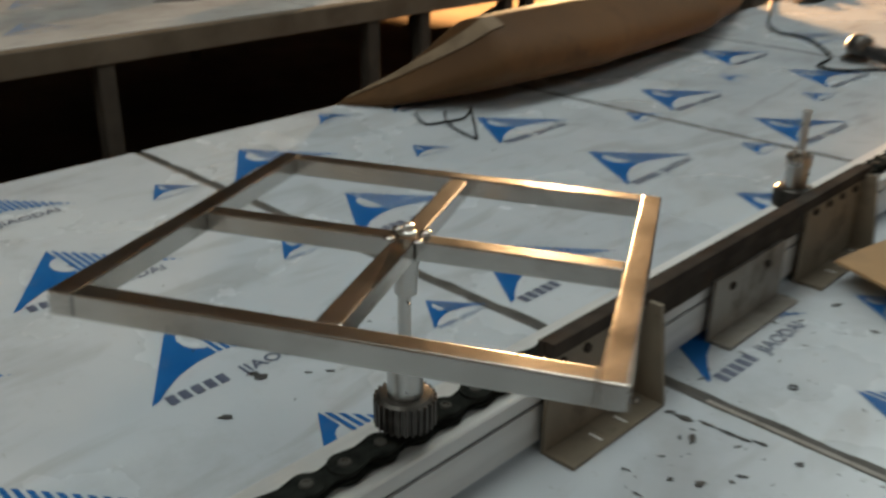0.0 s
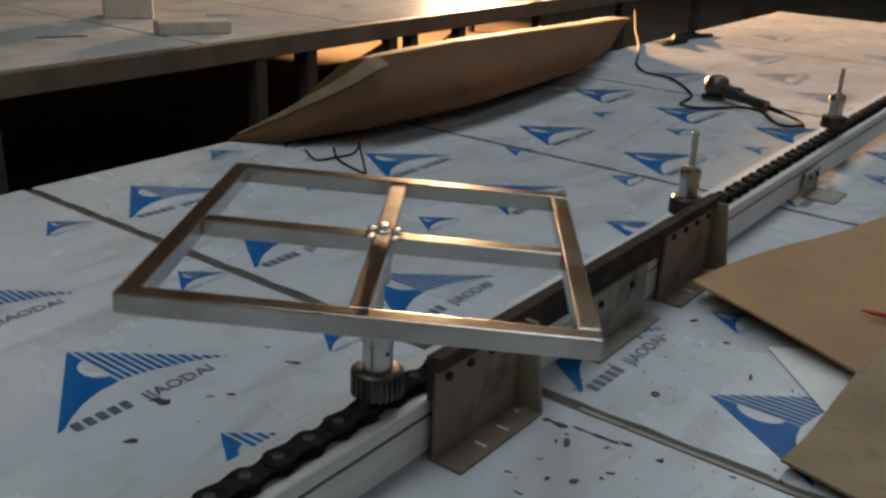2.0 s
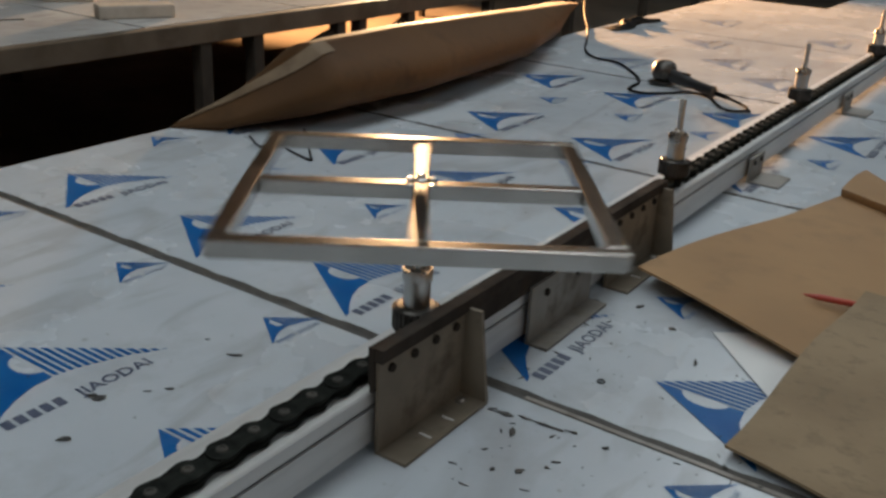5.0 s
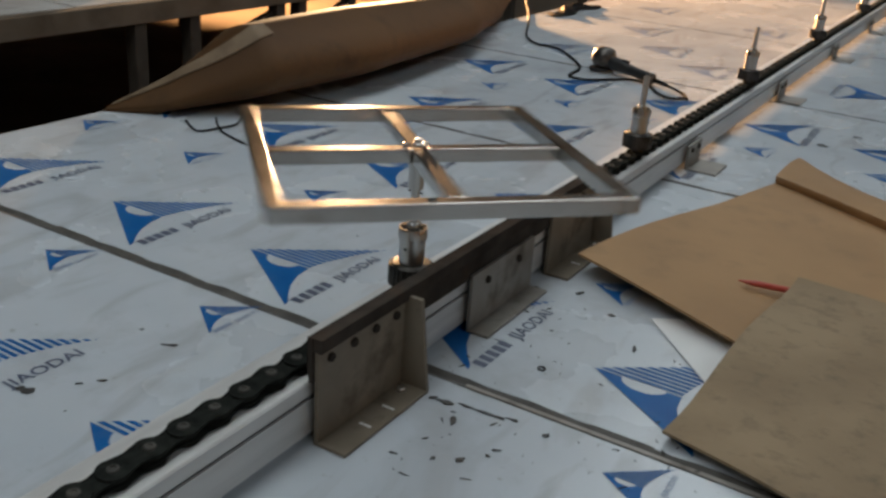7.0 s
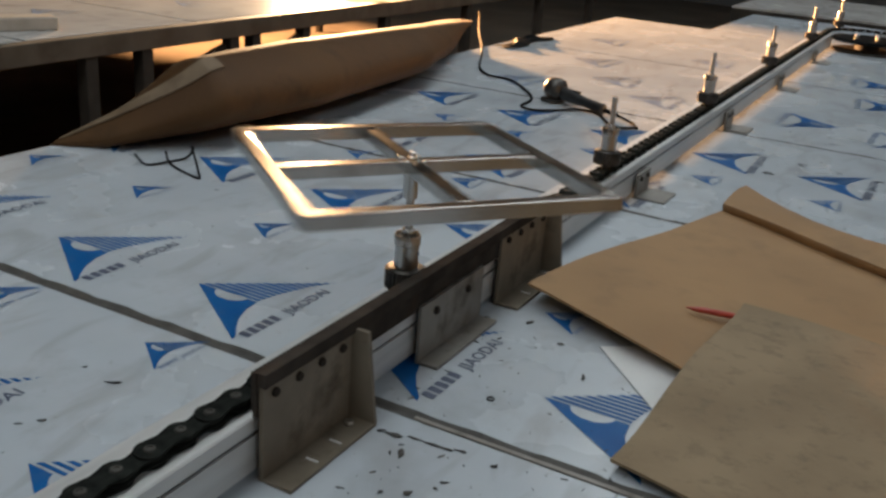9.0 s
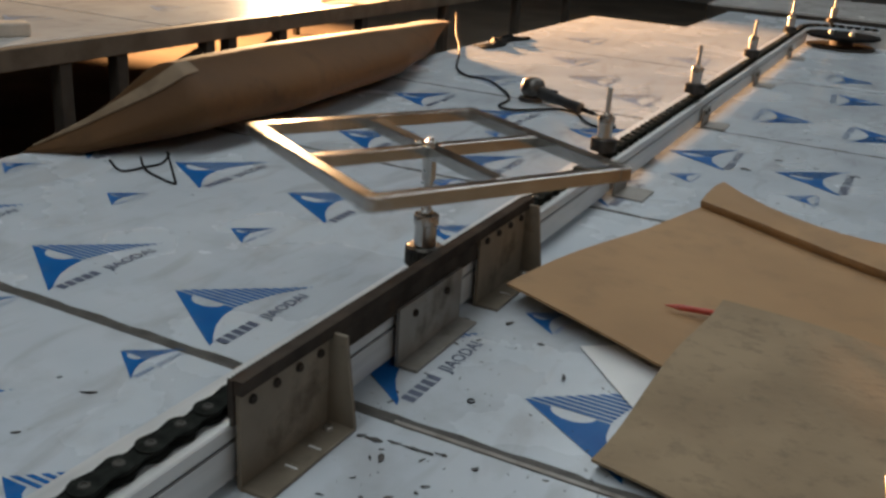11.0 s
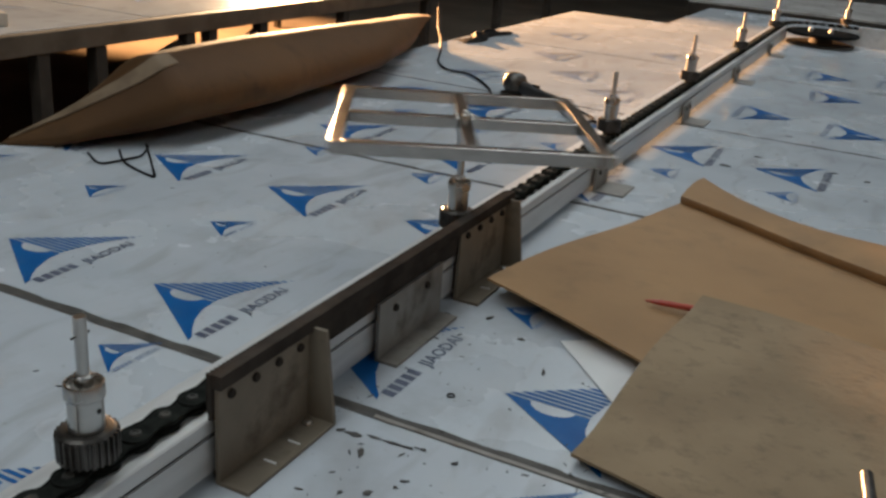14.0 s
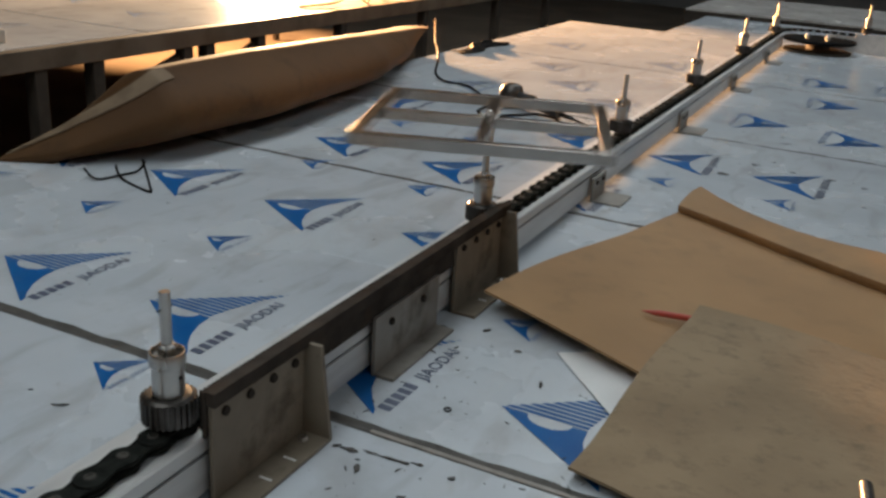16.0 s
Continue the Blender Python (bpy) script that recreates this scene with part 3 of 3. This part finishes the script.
bar(-FS, FS, -FS, -FS + 2 * TW)
bar(-FS, FS, FS - 2 * TW, FS)
bar(-FS, -FS + 2 * TW, -FS + 2 * TW + 0.0005, FS - 2 * TW - 0.0005)
bar(FS - 2 * TW, FS, -FS + 2 * TW + 0.0005, FS - 2 * TW - 0.0005)
bar(-FS + 2 * TW + 0.0005, FS - 2 * TW - 0.0005, -TW, TW, 0.0006, "cross_tube")
bar(-TW, TW, -FS + 2 * TW + 0.0005, -TW - 0.0005, 0.0006, "cross_tube")
bar(-TW, TW, TW + 0.0005, FS - 2 * TW - 0.0005, 0.0006, "cross_tube")
part("socket", lathe(bmesh.new(), [(0.0092, 0.1285), (0.0100, 0.1295), (0.0100, 0.155), (0.0125, 0.1625)], 20), CHROME, frame_thing, smooth=25)
part("hub_pin", lathe(bmesh.new(), [(0.0075, 0.1825), (0.0075, 0.1855), (0.005, 0.187), (0.005, 0.1915), (0.0035, 0.1925)], 14), CHROME, frame_thing, smooth=40)
weld = bmesh.new()
for sx in (-1, 1):
    for sy in (-1, 1):
        bmesh.ops.create_icosphere(weld, subdivisions=2, radius=0.004, matrix=Matrix.Translation((sx * 0.0125, sy * 0.0125, 0.1820)) @ Matrix.Diagonal((1.4, 1.4, 0.5, 1)))
part("weld_bead", weld, STEEL_FRAME, frame_thing, smooth=60)

# ---- cardboard on the bench ----


def ease(t):
    t = min(max(t, 0.0), 1.0)
    return t * t * (3 - 2 * t)


def lying_card(u, v):
    """u from its free corner across, v towards the far edge that curls up."""
    near = Vector((-0.532, 0.411, 0)).lerp(Vector((0.95, -0.182, 0)), u)
    cx, fx = -0.378 + 1.33 * u, -0.367 + 1.36 * u
    crease = Vector((cx, 1.141 - 0.615 * (cx + 0.378) + 0.004 * math.sin(21 * u), 0))
    far = Vector((fx, 1.05 + (1.73 * (fx - 0.02) ** 2 if fx < 0.02 else -0.35 * (fx - 0.02)), 0))
    if v < 0.78:
        p, d, lift = near.lerp(crease, v / 0.78), v / 0.78, 0.0
        p.x -= 0.014 * math.sin(math.pi * d) * (1 - u)
    elif v < 0.83:
        k = (v - 0.78) / 0.05
        p, d, lift = crease + Vector((-0.002, -0.012, 0)) * k, 1.0, 0.019 * k
    else:
        k = (v - 0.83) / 0.17
        p, d, lift = (crease + Vector((-0.002, -0.012, 0))).lerp(far, k), 1.0, 0.019 + 0.008 * math.sin(math.pi * k) + 0.004 * k
    z = 0.036 - 0.020 * ease(u * 3.0) - 0.024 * ease(d / 0.8) * (1 - ease(u * 3.0)) - 0.006 * ease(d / 0.8) + lift + 0.003 * math.sin(3 * u + 2) * math.sin(5 * d)
    return (p.x, p.y, max(z, 0.006))


tagged(part("cardboard_sheet", sheet(lying_card, 24, 60, 0.004), CARD, smooth=50), "brown cardboard sheet with a curled edge lying on bench", "cardboard")


def stained_card(u, v):
    near = Vector((-0.255, 0.030, 0)).lerp(Vector((0.95, -0.35, 0)), u)
    far = Vector((-0.215, 0.545, 0)).lerp(Vector((0.95, 0.32, 0)), u)
    p = near.lerp(far, v)
    z = 0.030 + 0.012 * ease((v - 0.3) / 0.4) - 0.014 * ease((0.35 - v) / 0.3)
    return (p.x + 0.003 * math.sin(9 * v), p.y + 0.008 * math.sin(11 * u), z + 0.002 * math.sin(14 * u + 6 * v))


tagged(part("cardboard_piece", sheet(stained_card, 24, 24, 0.004), CARD_DARK, smooth=50), "stained grey-brown cardboard piece laid over larger sheet", "cardboard")
tagged(part("paper_scrap", prism(bmesh.new(), [(-0.374, 0.329), (-0.248, 0.190), (-0.20, 0.30), (-0.25, 0.42)], 0.0015, 0.0030), PAPER), "white paper scrap peeking out under cardboard", "paper")


FOOT = [(0.0, -1.800, 0.53, 0.004), (0.10, -1.70, 0.60, 0.004), (0.25, -1.71, 0.80, 0.004), (0.5, -1.70, 1.21, 0.004), (0.8, -1.74, 1.88, 0.004), (1.0, -1.78, 2.42, 0.004)]
BELLY = [(0.0, -1.790, 0.54, 0.006), (0.10, -1.62, 0.59, 0.030), (0.25, -1.37, 0.73, 0.052), (0.5, -1.29, 1.12, 0.058), (0.8, -1.38, 1.78, 0.056), (1.0, -1.70, 2.38, 0.060)]
SHOULDER = [(0.0, -1.795, 0.54, 0.010), (0.10, -1.66, 0.62, 0.060), (0.25, -1.47, 0.775, 0.165), (0.5, -1.46, 1.19, 0.175), (0.8, -1.53, 1.83, 0.155), (1.0, -1.80, 2.54, 0.078)]
CREST = [(0.0, -1.805, 0.545, 0.006), (0.10, -1.711, 0.644, 0.075), (0.25, -1.586, 0.798, 0.199), (0.5, -1.586, 1.212, 0.204), (0.8, -1.64, 1.86, 0.178), (1.0, -1.92, 2.92, 0.086)]


def along(rows, u):
    for p, q in zip(rows, rows[1:]):
        if u <= q[0] + 1e-9:
            k = (u - p[0]) / (q[0] - p[0])
            return Vector(p[1:]).lerp(Vector(q[1:]), k)
    return Vector(rows[-1][1:])


def raised_card(u, v):
    """u along the bench edge, v from its foot out under the bulge, over the crest and down behind."""
    f, g, h, c = along(FOOT, u), along(BELLY, u), along(SHOULDER, u), along(CREST, u)
    if v < 0.7:
        k = v / 0.7
        return f * (1 - k) ** 3 + g * 3 * k * (1 - k) ** 2 + h * 3 * k * k * (1 - k) + c * k ** 3
    k = (v - 0.7) / 0.3
    return c + Vector((-0.32 * k * ease(u / 0.35), 0.08 * k, -c.z * 0.8 * k * k))


raised = tagged(part("raised_cardboard_sheet", sheet(raised_card, 60, 40, 0.005), CARD_OLD, smooth=50), "old dark brown hardboard sheet bulging over the bench edge", "cardboard")


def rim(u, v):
    """The pale border along the raised sheet's outer edge."""
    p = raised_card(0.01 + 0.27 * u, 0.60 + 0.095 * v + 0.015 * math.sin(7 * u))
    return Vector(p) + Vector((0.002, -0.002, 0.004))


part("pale_border", sheet(rim, 50, 6, 0.003), PALE_BORDER, raised, "pale border", smooth=50)


# ---- small things on the bench ----
pen = thing("marker_pen", "slim red pen with a dark tip on cardboard", "pen", look((-0.246, 0.492, 0.0345), (-0.10, 0.520, 0.0345)))
part("barrel", lathe(bmesh.new(), [(0.0045, -0.050), (0.0050, -0.048), (0.0050, 0.020), (0.0044, 0.026)], 14), RED, pen, smooth=40)
part("tip", lathe(bmesh.new(), [(0.0044, 0.0262), (0.0016, 0.042), (0.0006, 0.046)], 12), RED, pen, smooth=40)
part("cap", lathe(bmesh.new(), [(0.0048, -0.058), (0.0048, -0.0505), (0.0045, -0.0502)], 14), BLACK, pen, "dark cap")

tagged(part("steel_rod", lathe(bmesh.new(), [(0.0065, 0), (0.0075, 0.001), (0.0075, 0.085), (0.0065, 0.086)], 20, m=look((0.066, 0.035, 0.046), (0.05, 0.155, 0.052)) @ Matrix.Rotation(radians(180), 4, "X")), GEAR, smooth=40), "short grey steel rod lying on cardboard", "rod")

grinder = thing("angle_grinder", "black angle grinder lying on bench with its cable", "angle grinder", pose(-1.12, 1.955, 0, 0, 0, -20))
part("body", lathe(bmesh.new(), [(0.013, 0.030), (0.021, 0.036), (0.022, 0.070), (0.018, 0.095), (0.0155, 0.13), (0.0165, 0.185), (0.0185, 0.205), (0.010, 0.212)], 20, m=Matrix.Translation((0, 0, 0.040)) @ Matrix.Rotation(radians(96), 4, "Y")), BLACK, grinder, smooth=40)
part("gear_head", lathe(bmesh.new(), [(0.016, 0.014), (0.030, 0.018), (0.039, 0.034), (0.040, 0.052), (0.033, 0.070), (0.018, 0.078), (0.006, 0.079)], 20, (0.0, 0, 0)), GEAR, grinder, "grey metal gear head", smooth=50)
part("guard", lathe(bmesh.new(), [(0.036, 0.003), (0.040, 0.004), (0.040, 0.012), (0.034, 0.0138), (0.015, 0.0138)], 28, (-0.006, 0, 0)), BLACK, grinder, smooth=40)
part("spindle_nut", lathe(bmesh.new(), [(0.012, 0.0), (0.012, 0.0028)], 6, (-0.006, 0, 0)), GEAR, grinder)
part("switch", boxed(0.075, 0.105, -0.005, 0.005, 0.048, 0.055, bevel=0.002), BLACK, grinder)
part("cable_sleeve", lathe(bmesh.new(), [(0.008, 0.2122), (0.0075, 0.235), (0.006, 0.262)], 12, m=Matrix.Translation((0, 0, 0.040)) @ Matrix.Rotation(radians(96), 4, "Y")), RUBBER, grinder, smooth=40)
part("cable", tube(bmesh.new(), [(0.258, 0, 0.013), (0.285, 0.0, 0.009), (0.34, -0.02, 0.007), (0.385, -0.06, 0.006)], 0.0045), RUBBER, grinder)


def cable_thing(name, label, pts, r, material):
    return tagged(part(name, tube(bmesh.new(), pts, r), material, smooth=60), label, "cable")


CZ = 0.006
cable_thing("power_cable", "black power cable winding across the bench", [(-2.45, 4.05, -0.02), (-1.96, 3.07, 0.014), (-1.863, 2.90, CZ), (-1.70, 2.58, CZ), (-1.575, 2.31, CZ), (-1.47, 2.18, CZ), (-1.377, 2.165, CZ), (-1.24, 2.01, CZ), (-1.179, 1.90, CZ), (-1.165, 1.79, CZ), (-1.106, 1.765, CZ),
            (-1.045, 1.83, CZ), (-1.0, 1.885, CZ), (-0.935, 1.865, CZ), (-0.87, 1.77, CZ), (-0.82, 1.735, CZ), (-0.785, 1.775, CZ)], 0.0040, RUBBER)
tagged(part("bent_wire", tube(tube(bmesh.new(), [(-1.568, 0.568, 0.018), (-1.524, 0.558, 0.004), (-1.505, 0.611, 0.004), (-1.495, 0.655, 0.006), (-1.478, 0.66, 0.03)], 0.0028), [(-1.517, 0.611, 0.025), (-1.484, 0.594, 0.004), (-1.376, 0.56, 0.003), (-1.392, 0.580, 0.010), (-1.442, 0.615, 0.05)], 0.0028), RUBBER), "bent piece of dark wire on bench", "wire")
ring = [(-0.441 + 0.0047 * math.cos(k * math.pi / 6), 0.094 + 0.0047 * math.sin(k * math.pi / 6), 0.0014) for k in range(13)]
tagged(part("washer", tube(bmesh.new(), ring, 0.0012, 6, 2), BLACK), "small dark ring lying on bench film", "washer")



def rag_fold(u, v):
    """A crumpled strip along the bench edge."""
    edge = math.sin(math.pi * u) * math.sin(math.pi * v)
    return (-1.775 + 0.085 * v + 0.018 * math.sin(9 * u), 2.86 + 0.46 * u + 0.02 * math.sin(7 * v + 3 * u), 0.006 + edge * (0.014 + 0.010 * math.sin(17 * u + 5 * v) + 0.008 * math.sin(31 * u - 9 * v)))


tagged(part("rag", sheet(rag_fold, 36, 10, 0.003), RUBBER, smooth=60), "crumpled dark rag on the far bench edge", "rag")

# flakes and swarf on the film
bm = bmesh.new()
flakes = [(-0.518, -0.055, 0.010, 0.35, 40), (-0.499, -0.053, 0.015, 0.40, 10), (-0.474, -0.046, 0.012, 0.25, 5), (-0.442, -0.044, 0.026, 0.16, 2), (-0.414, -0.038, 0.012, 0.32, 5), (-0.471, -0.083, 0.016, 0.45, 100),
          (-0.452, -0.160, 0.006, 0.6, 80), (-0.426, -0.146, 0.009, 0.6, 60), (-0.405, -0.120, 0.005, 0.8, 0), (-0.403, -0.105, 0.010, 0.25, 30), (-0.369, -0.043, 0.008, 0.6, 70), (-0.909, -0.337, 0.017, 0.75, 20),
          (-0.860, -0.413, 0.014, 0.40, 50), (-0.871, -0.289, 0.006, 0.4, 40), (-0.856, -0.269, 0.008, 0.35, 45), (-0.858, -0.158, 0.015, 0.30, 35), (-0.56, 0.317, 0.010, 0.5, 20), (-0.494, 0.343, 0.012, 0.4, 60),
          (-0.36, 0.223, 0.016, 0.30, 110), (-0.426, 0.303, 0.009, 0.5, 10), (-0.30, 1.72, 0.016, 0.5, 20), (-0.20, 1.70, 0.012, 0.4, 0), (-0.10, 1.69, 0.018, 0.35, 10), (-0.02, 1.66, 0.016, 0.5, 40), (-0.36, 1.56, 0.018, 0.8, 0),
          (-0.26, 2.05, 0.016, 0.3, 15), (0.05, 1.95, 0.020, 0.3, 5)]
for i in range(360):
    x, y = (random.uniform(-0.55, -0.05), random.uniform(-0.45, 0.30)) if i < 200 else (random.uniform(-1.7, -0.66), random.uniform(-0.6, 1.6)) if i < 260 else (random.uniform(-0.5, 0.4), random.uniform(1.0, 3.6))
    flakes.append((x, y, random.choice((0.0010, 0.0014, 0.0018, 0.0026, 0.0045, 0.007)), random.uniform(0.08, 0.45), random.uniform(0, 180)))
for x, y, r, slim, turn in flakes:
    t0, r = radians(turn), r * 0.72
    o = []
    for k in range(9):
        t = 2 * math.pi * k / 9
        p, q = r * random.uniform(0.45, 1.35) * math.cos(t), r * slim * random.uniform(0.25, 1.35) * math.sin(t)
        o.append((x + p * math.cos(t0) - q * math.sin(t0), y + p * math.sin(t0) + q * math.cos(t0)))
    prism(bm, o, 0.0012, 0.0020)
tagged(part("flakes", bm, DIRT), "dark metal flakes and dirt specks on the film", "debris", kind="stuff")

# ---- the neighbouring bench ----
side = thing("neighbour_workbench", "second steel workbench covered with white film, lit warmly", "workbench")
side_panels = []
for x1, y0, y1 in ((-2.85, -2.0, 1.29), (-2.85, 1.305, 2.145), (-2.85, 2.16, 3.995), (-2.85, 4.005, 7.0)):
    side_panels.append(part("film_covered_panel", boxed(-5.6, x1, y0, y1, 0.0162, 0.026, bevel=0.0015), FILM_FAR, side))
for x, y, p in ((-3.05, 0.25, 0), (-3.5, 0.45, 0), (-3.2, 2.45, 2), (-3.75, 2.6, 2), (-3.3, 1.70, 1), (-3.3, 3.2, 2)):
    part("printed_mark", MARK_FAINT, None, side_panels[p], "faint printed sail mark", pose(x, y, 0.0268, 0, 0, random.uniform(-6, 6)))
part("side_joint", boxed(-5.59, -2.86, -1.98, 6.98, 0.0136, 0.0160), SEAM, side, "dark dirt in the joints")
part("edge_beam", boxed(-2.847, -2.795, -2.0, 7.0, -0.052, 0.025, bevel=0.004), EDGE_PAINT, side)
part("edge_beam", boxed(-5.6, -5.54, -2.0, 7.0, -0.075, 0.0135, bevel=0.004), BEAM, side)
for y in (-1.2, 0.42, 1.52, 1.80, 2.32, 2.47, 2.85, 3.60, 4.6, 5.8, 6.9):
    part("leg", boxed(-2.855, -2.80, y, y + 0.055, FLOOR, -0.0525, bevel=0.003), BEAM, side)
for y in (0.4, 2.4, 4.4, 6.8):
    part("leg", boxed(-5.59, -5.545, y, y + 0.055, FLOOR, -0.0755), BEAM, side)
    part("cross_bearer", boxed(-5.53, -2.865, y, y + 0.05, -0.044, 0.0135), BEAM, side)
for y0, y1 in ((1.86, 2.31), (2.53, 2.84)):
    d = Vector((0, y1 - y0, 0.13))
    part("brace", boxed(-0.012, 0.012, 0, d.length, -0.012, 0.012), BEAM, side, m=Matrix.Translation((-2.83, y0, -0.22)) @ Matrix.Rotation(math.atan2(d.z, d.y), 4, "X"))
for x, y, sx, sy, sz, rz in ((-3.06, 1.43, 0.10, 0.285, 0.05, -24), (-3.58, 1.50, 0.14, 0.20, 0.10, -32)):
    tagged(part("white_block", boxed(-sx / 2, sx / 2, -sy / 2, sy / 2, 0, sz, bevel=0.008), FOAM, m=pose(x, y, 0.026, 0, 0, rz)), "dirty beige rectangular block on the neighbouring bench", "block", "white blocks")
tagged(part("steel_strip", boxed(-0.004, 0.004, -0.09, 0.09, 0, 0.004), BEAM, m=pose(-3.28, 1.0, 0.026, 0, 0, -25)), "thin dark steel strip on neighbouring bench", "strip")
cable_thing("orange_cable", "tangled thin orange cable on the neighbouring bench", [(-2.98, 3.45, 0.031), (-2.89, 3.70, 0.05), (-2.93, 3.92, 0.10), (-2.87, 3.98, 0.032), (-2.9, 4.1, 0.11), (-2.93, 4.25, 0.032), (-2.88, 4.4, 0.07), (-3.0, 4.55, 0.031)], 0.006, ORANGE)

# ---- a third bench behind ----
back = thing("back_workbench", "third film-covered workbench at the end of the hall", "workbench")
part("film_covered_panel", boxed(-1.45, 3.2, 6.05, 7.6, 0.0, 0.012), FILM_FAR, back)
part("edge_beam", boxed(-1.45, 3.2, 6.03, 6.10, -0.09, -0.0005, bevel=0.004), BEAM, back)
part("edge_beam", boxed(-1.45, 3.2, 7.54, 7.6, -0.09, -0.0005, bevel=0.004), BEAM, back)
for x in (-1.44, 0.6, 3.1):
    for y in (6.04, 7.54):
        part("leg", boxed(x, x + 0.06, y, y + 0.06, FLOOR, -0.0905), BEAM, back)


# ---- what moves ----
# the frame's turn in degrees; it spins up as its pinion meets the rack
TURN = [(0, 74), (0.5, 53), (1.0, 30.4), (1.5, 10.3), (2.0, -10.2), (2.5, -29.3), (3.0, -48.4), (3.5, -72.5), (4.0, -103.7), (4.5, -141), (5.0, -190), (5.5, -250), (6.0, -317), (6.5, -385),
        (7.0, -449), (7.5, -518.5), (8.0, -587), (8.5, -647), (9.0, -714), (9.5, -780), (10.0, -845.5), (10.5, -911), (11.0, -976.5), (11.5, -1042), (12.0, -1107), (12.5, -1171.6), (13.0, -1236),
        (13.5, -1307), (14.0, -1366.5), (14.5, -1432), (15.0, -1501.6), (15.5, -1570), (16.0, -1646)]
# its lean while it wobbles up to speed
LEAN = {0: (-3.5, -0.5), 0.5: (-1.6, 0.0), 1.0: (-2.4, 1.0), 1.5: (-2.1, 2.0), 2.0: (-2.2, 1.8), 2.5: (-1.6, 1.2), 3.0: (-0.8, -1.2), 3.5: (0.4, -0.8), 4.0: (0.6, -0.3)}


def start_up(t):
    """The leading spindle's place on the track: the chain is slow in its first two seconds."""
    return SPINDLE_S[0] + SPEED * t + 0.014 * max(0.0, 1 - t / 2.5)


def motions():
    for ob, s in chain_links:
        if s + SPEED * 16 < CY or s > CY + CR * math.pi / 2:
            times = (0.0, 16.0)
        else:
            times = [i * 1.0 for i in range(17)]
        walk(ob, [(t, track(s + SPEED * t)) for t in times])
    up = pose(0, 0, SP_Z - CHAIN_Z)
    for ob, s, v in zip(spindles[1:], SPINDLE_S[1:], SPINDLE_V[1:]):
        times = (0.0, 16.0) if s + v * 16 < CY else [i * 1.0 for i in range(17)]
        walk(ob, [(t, track(s + v * t) @ up) for t in times])
    walk(spindles[0], [(t, pose(RX, start_up(t), SP_Z, 0, 0, a)) for t, a in TURN])
    rows = []
    for t, a in TURN:
        ax, ay = LEAN.get(t, (-0.3, -0.5))
        rows.append((t, pose(RX, start_up(t), 0.20, ax, 0, 0) @ pose(0, 0, 0, 0, ay, 0) @ pose(0, 0, SP_Z - 0.20, 0, 0, a + 45)))
    walk(frame_thing, rows)


motions()
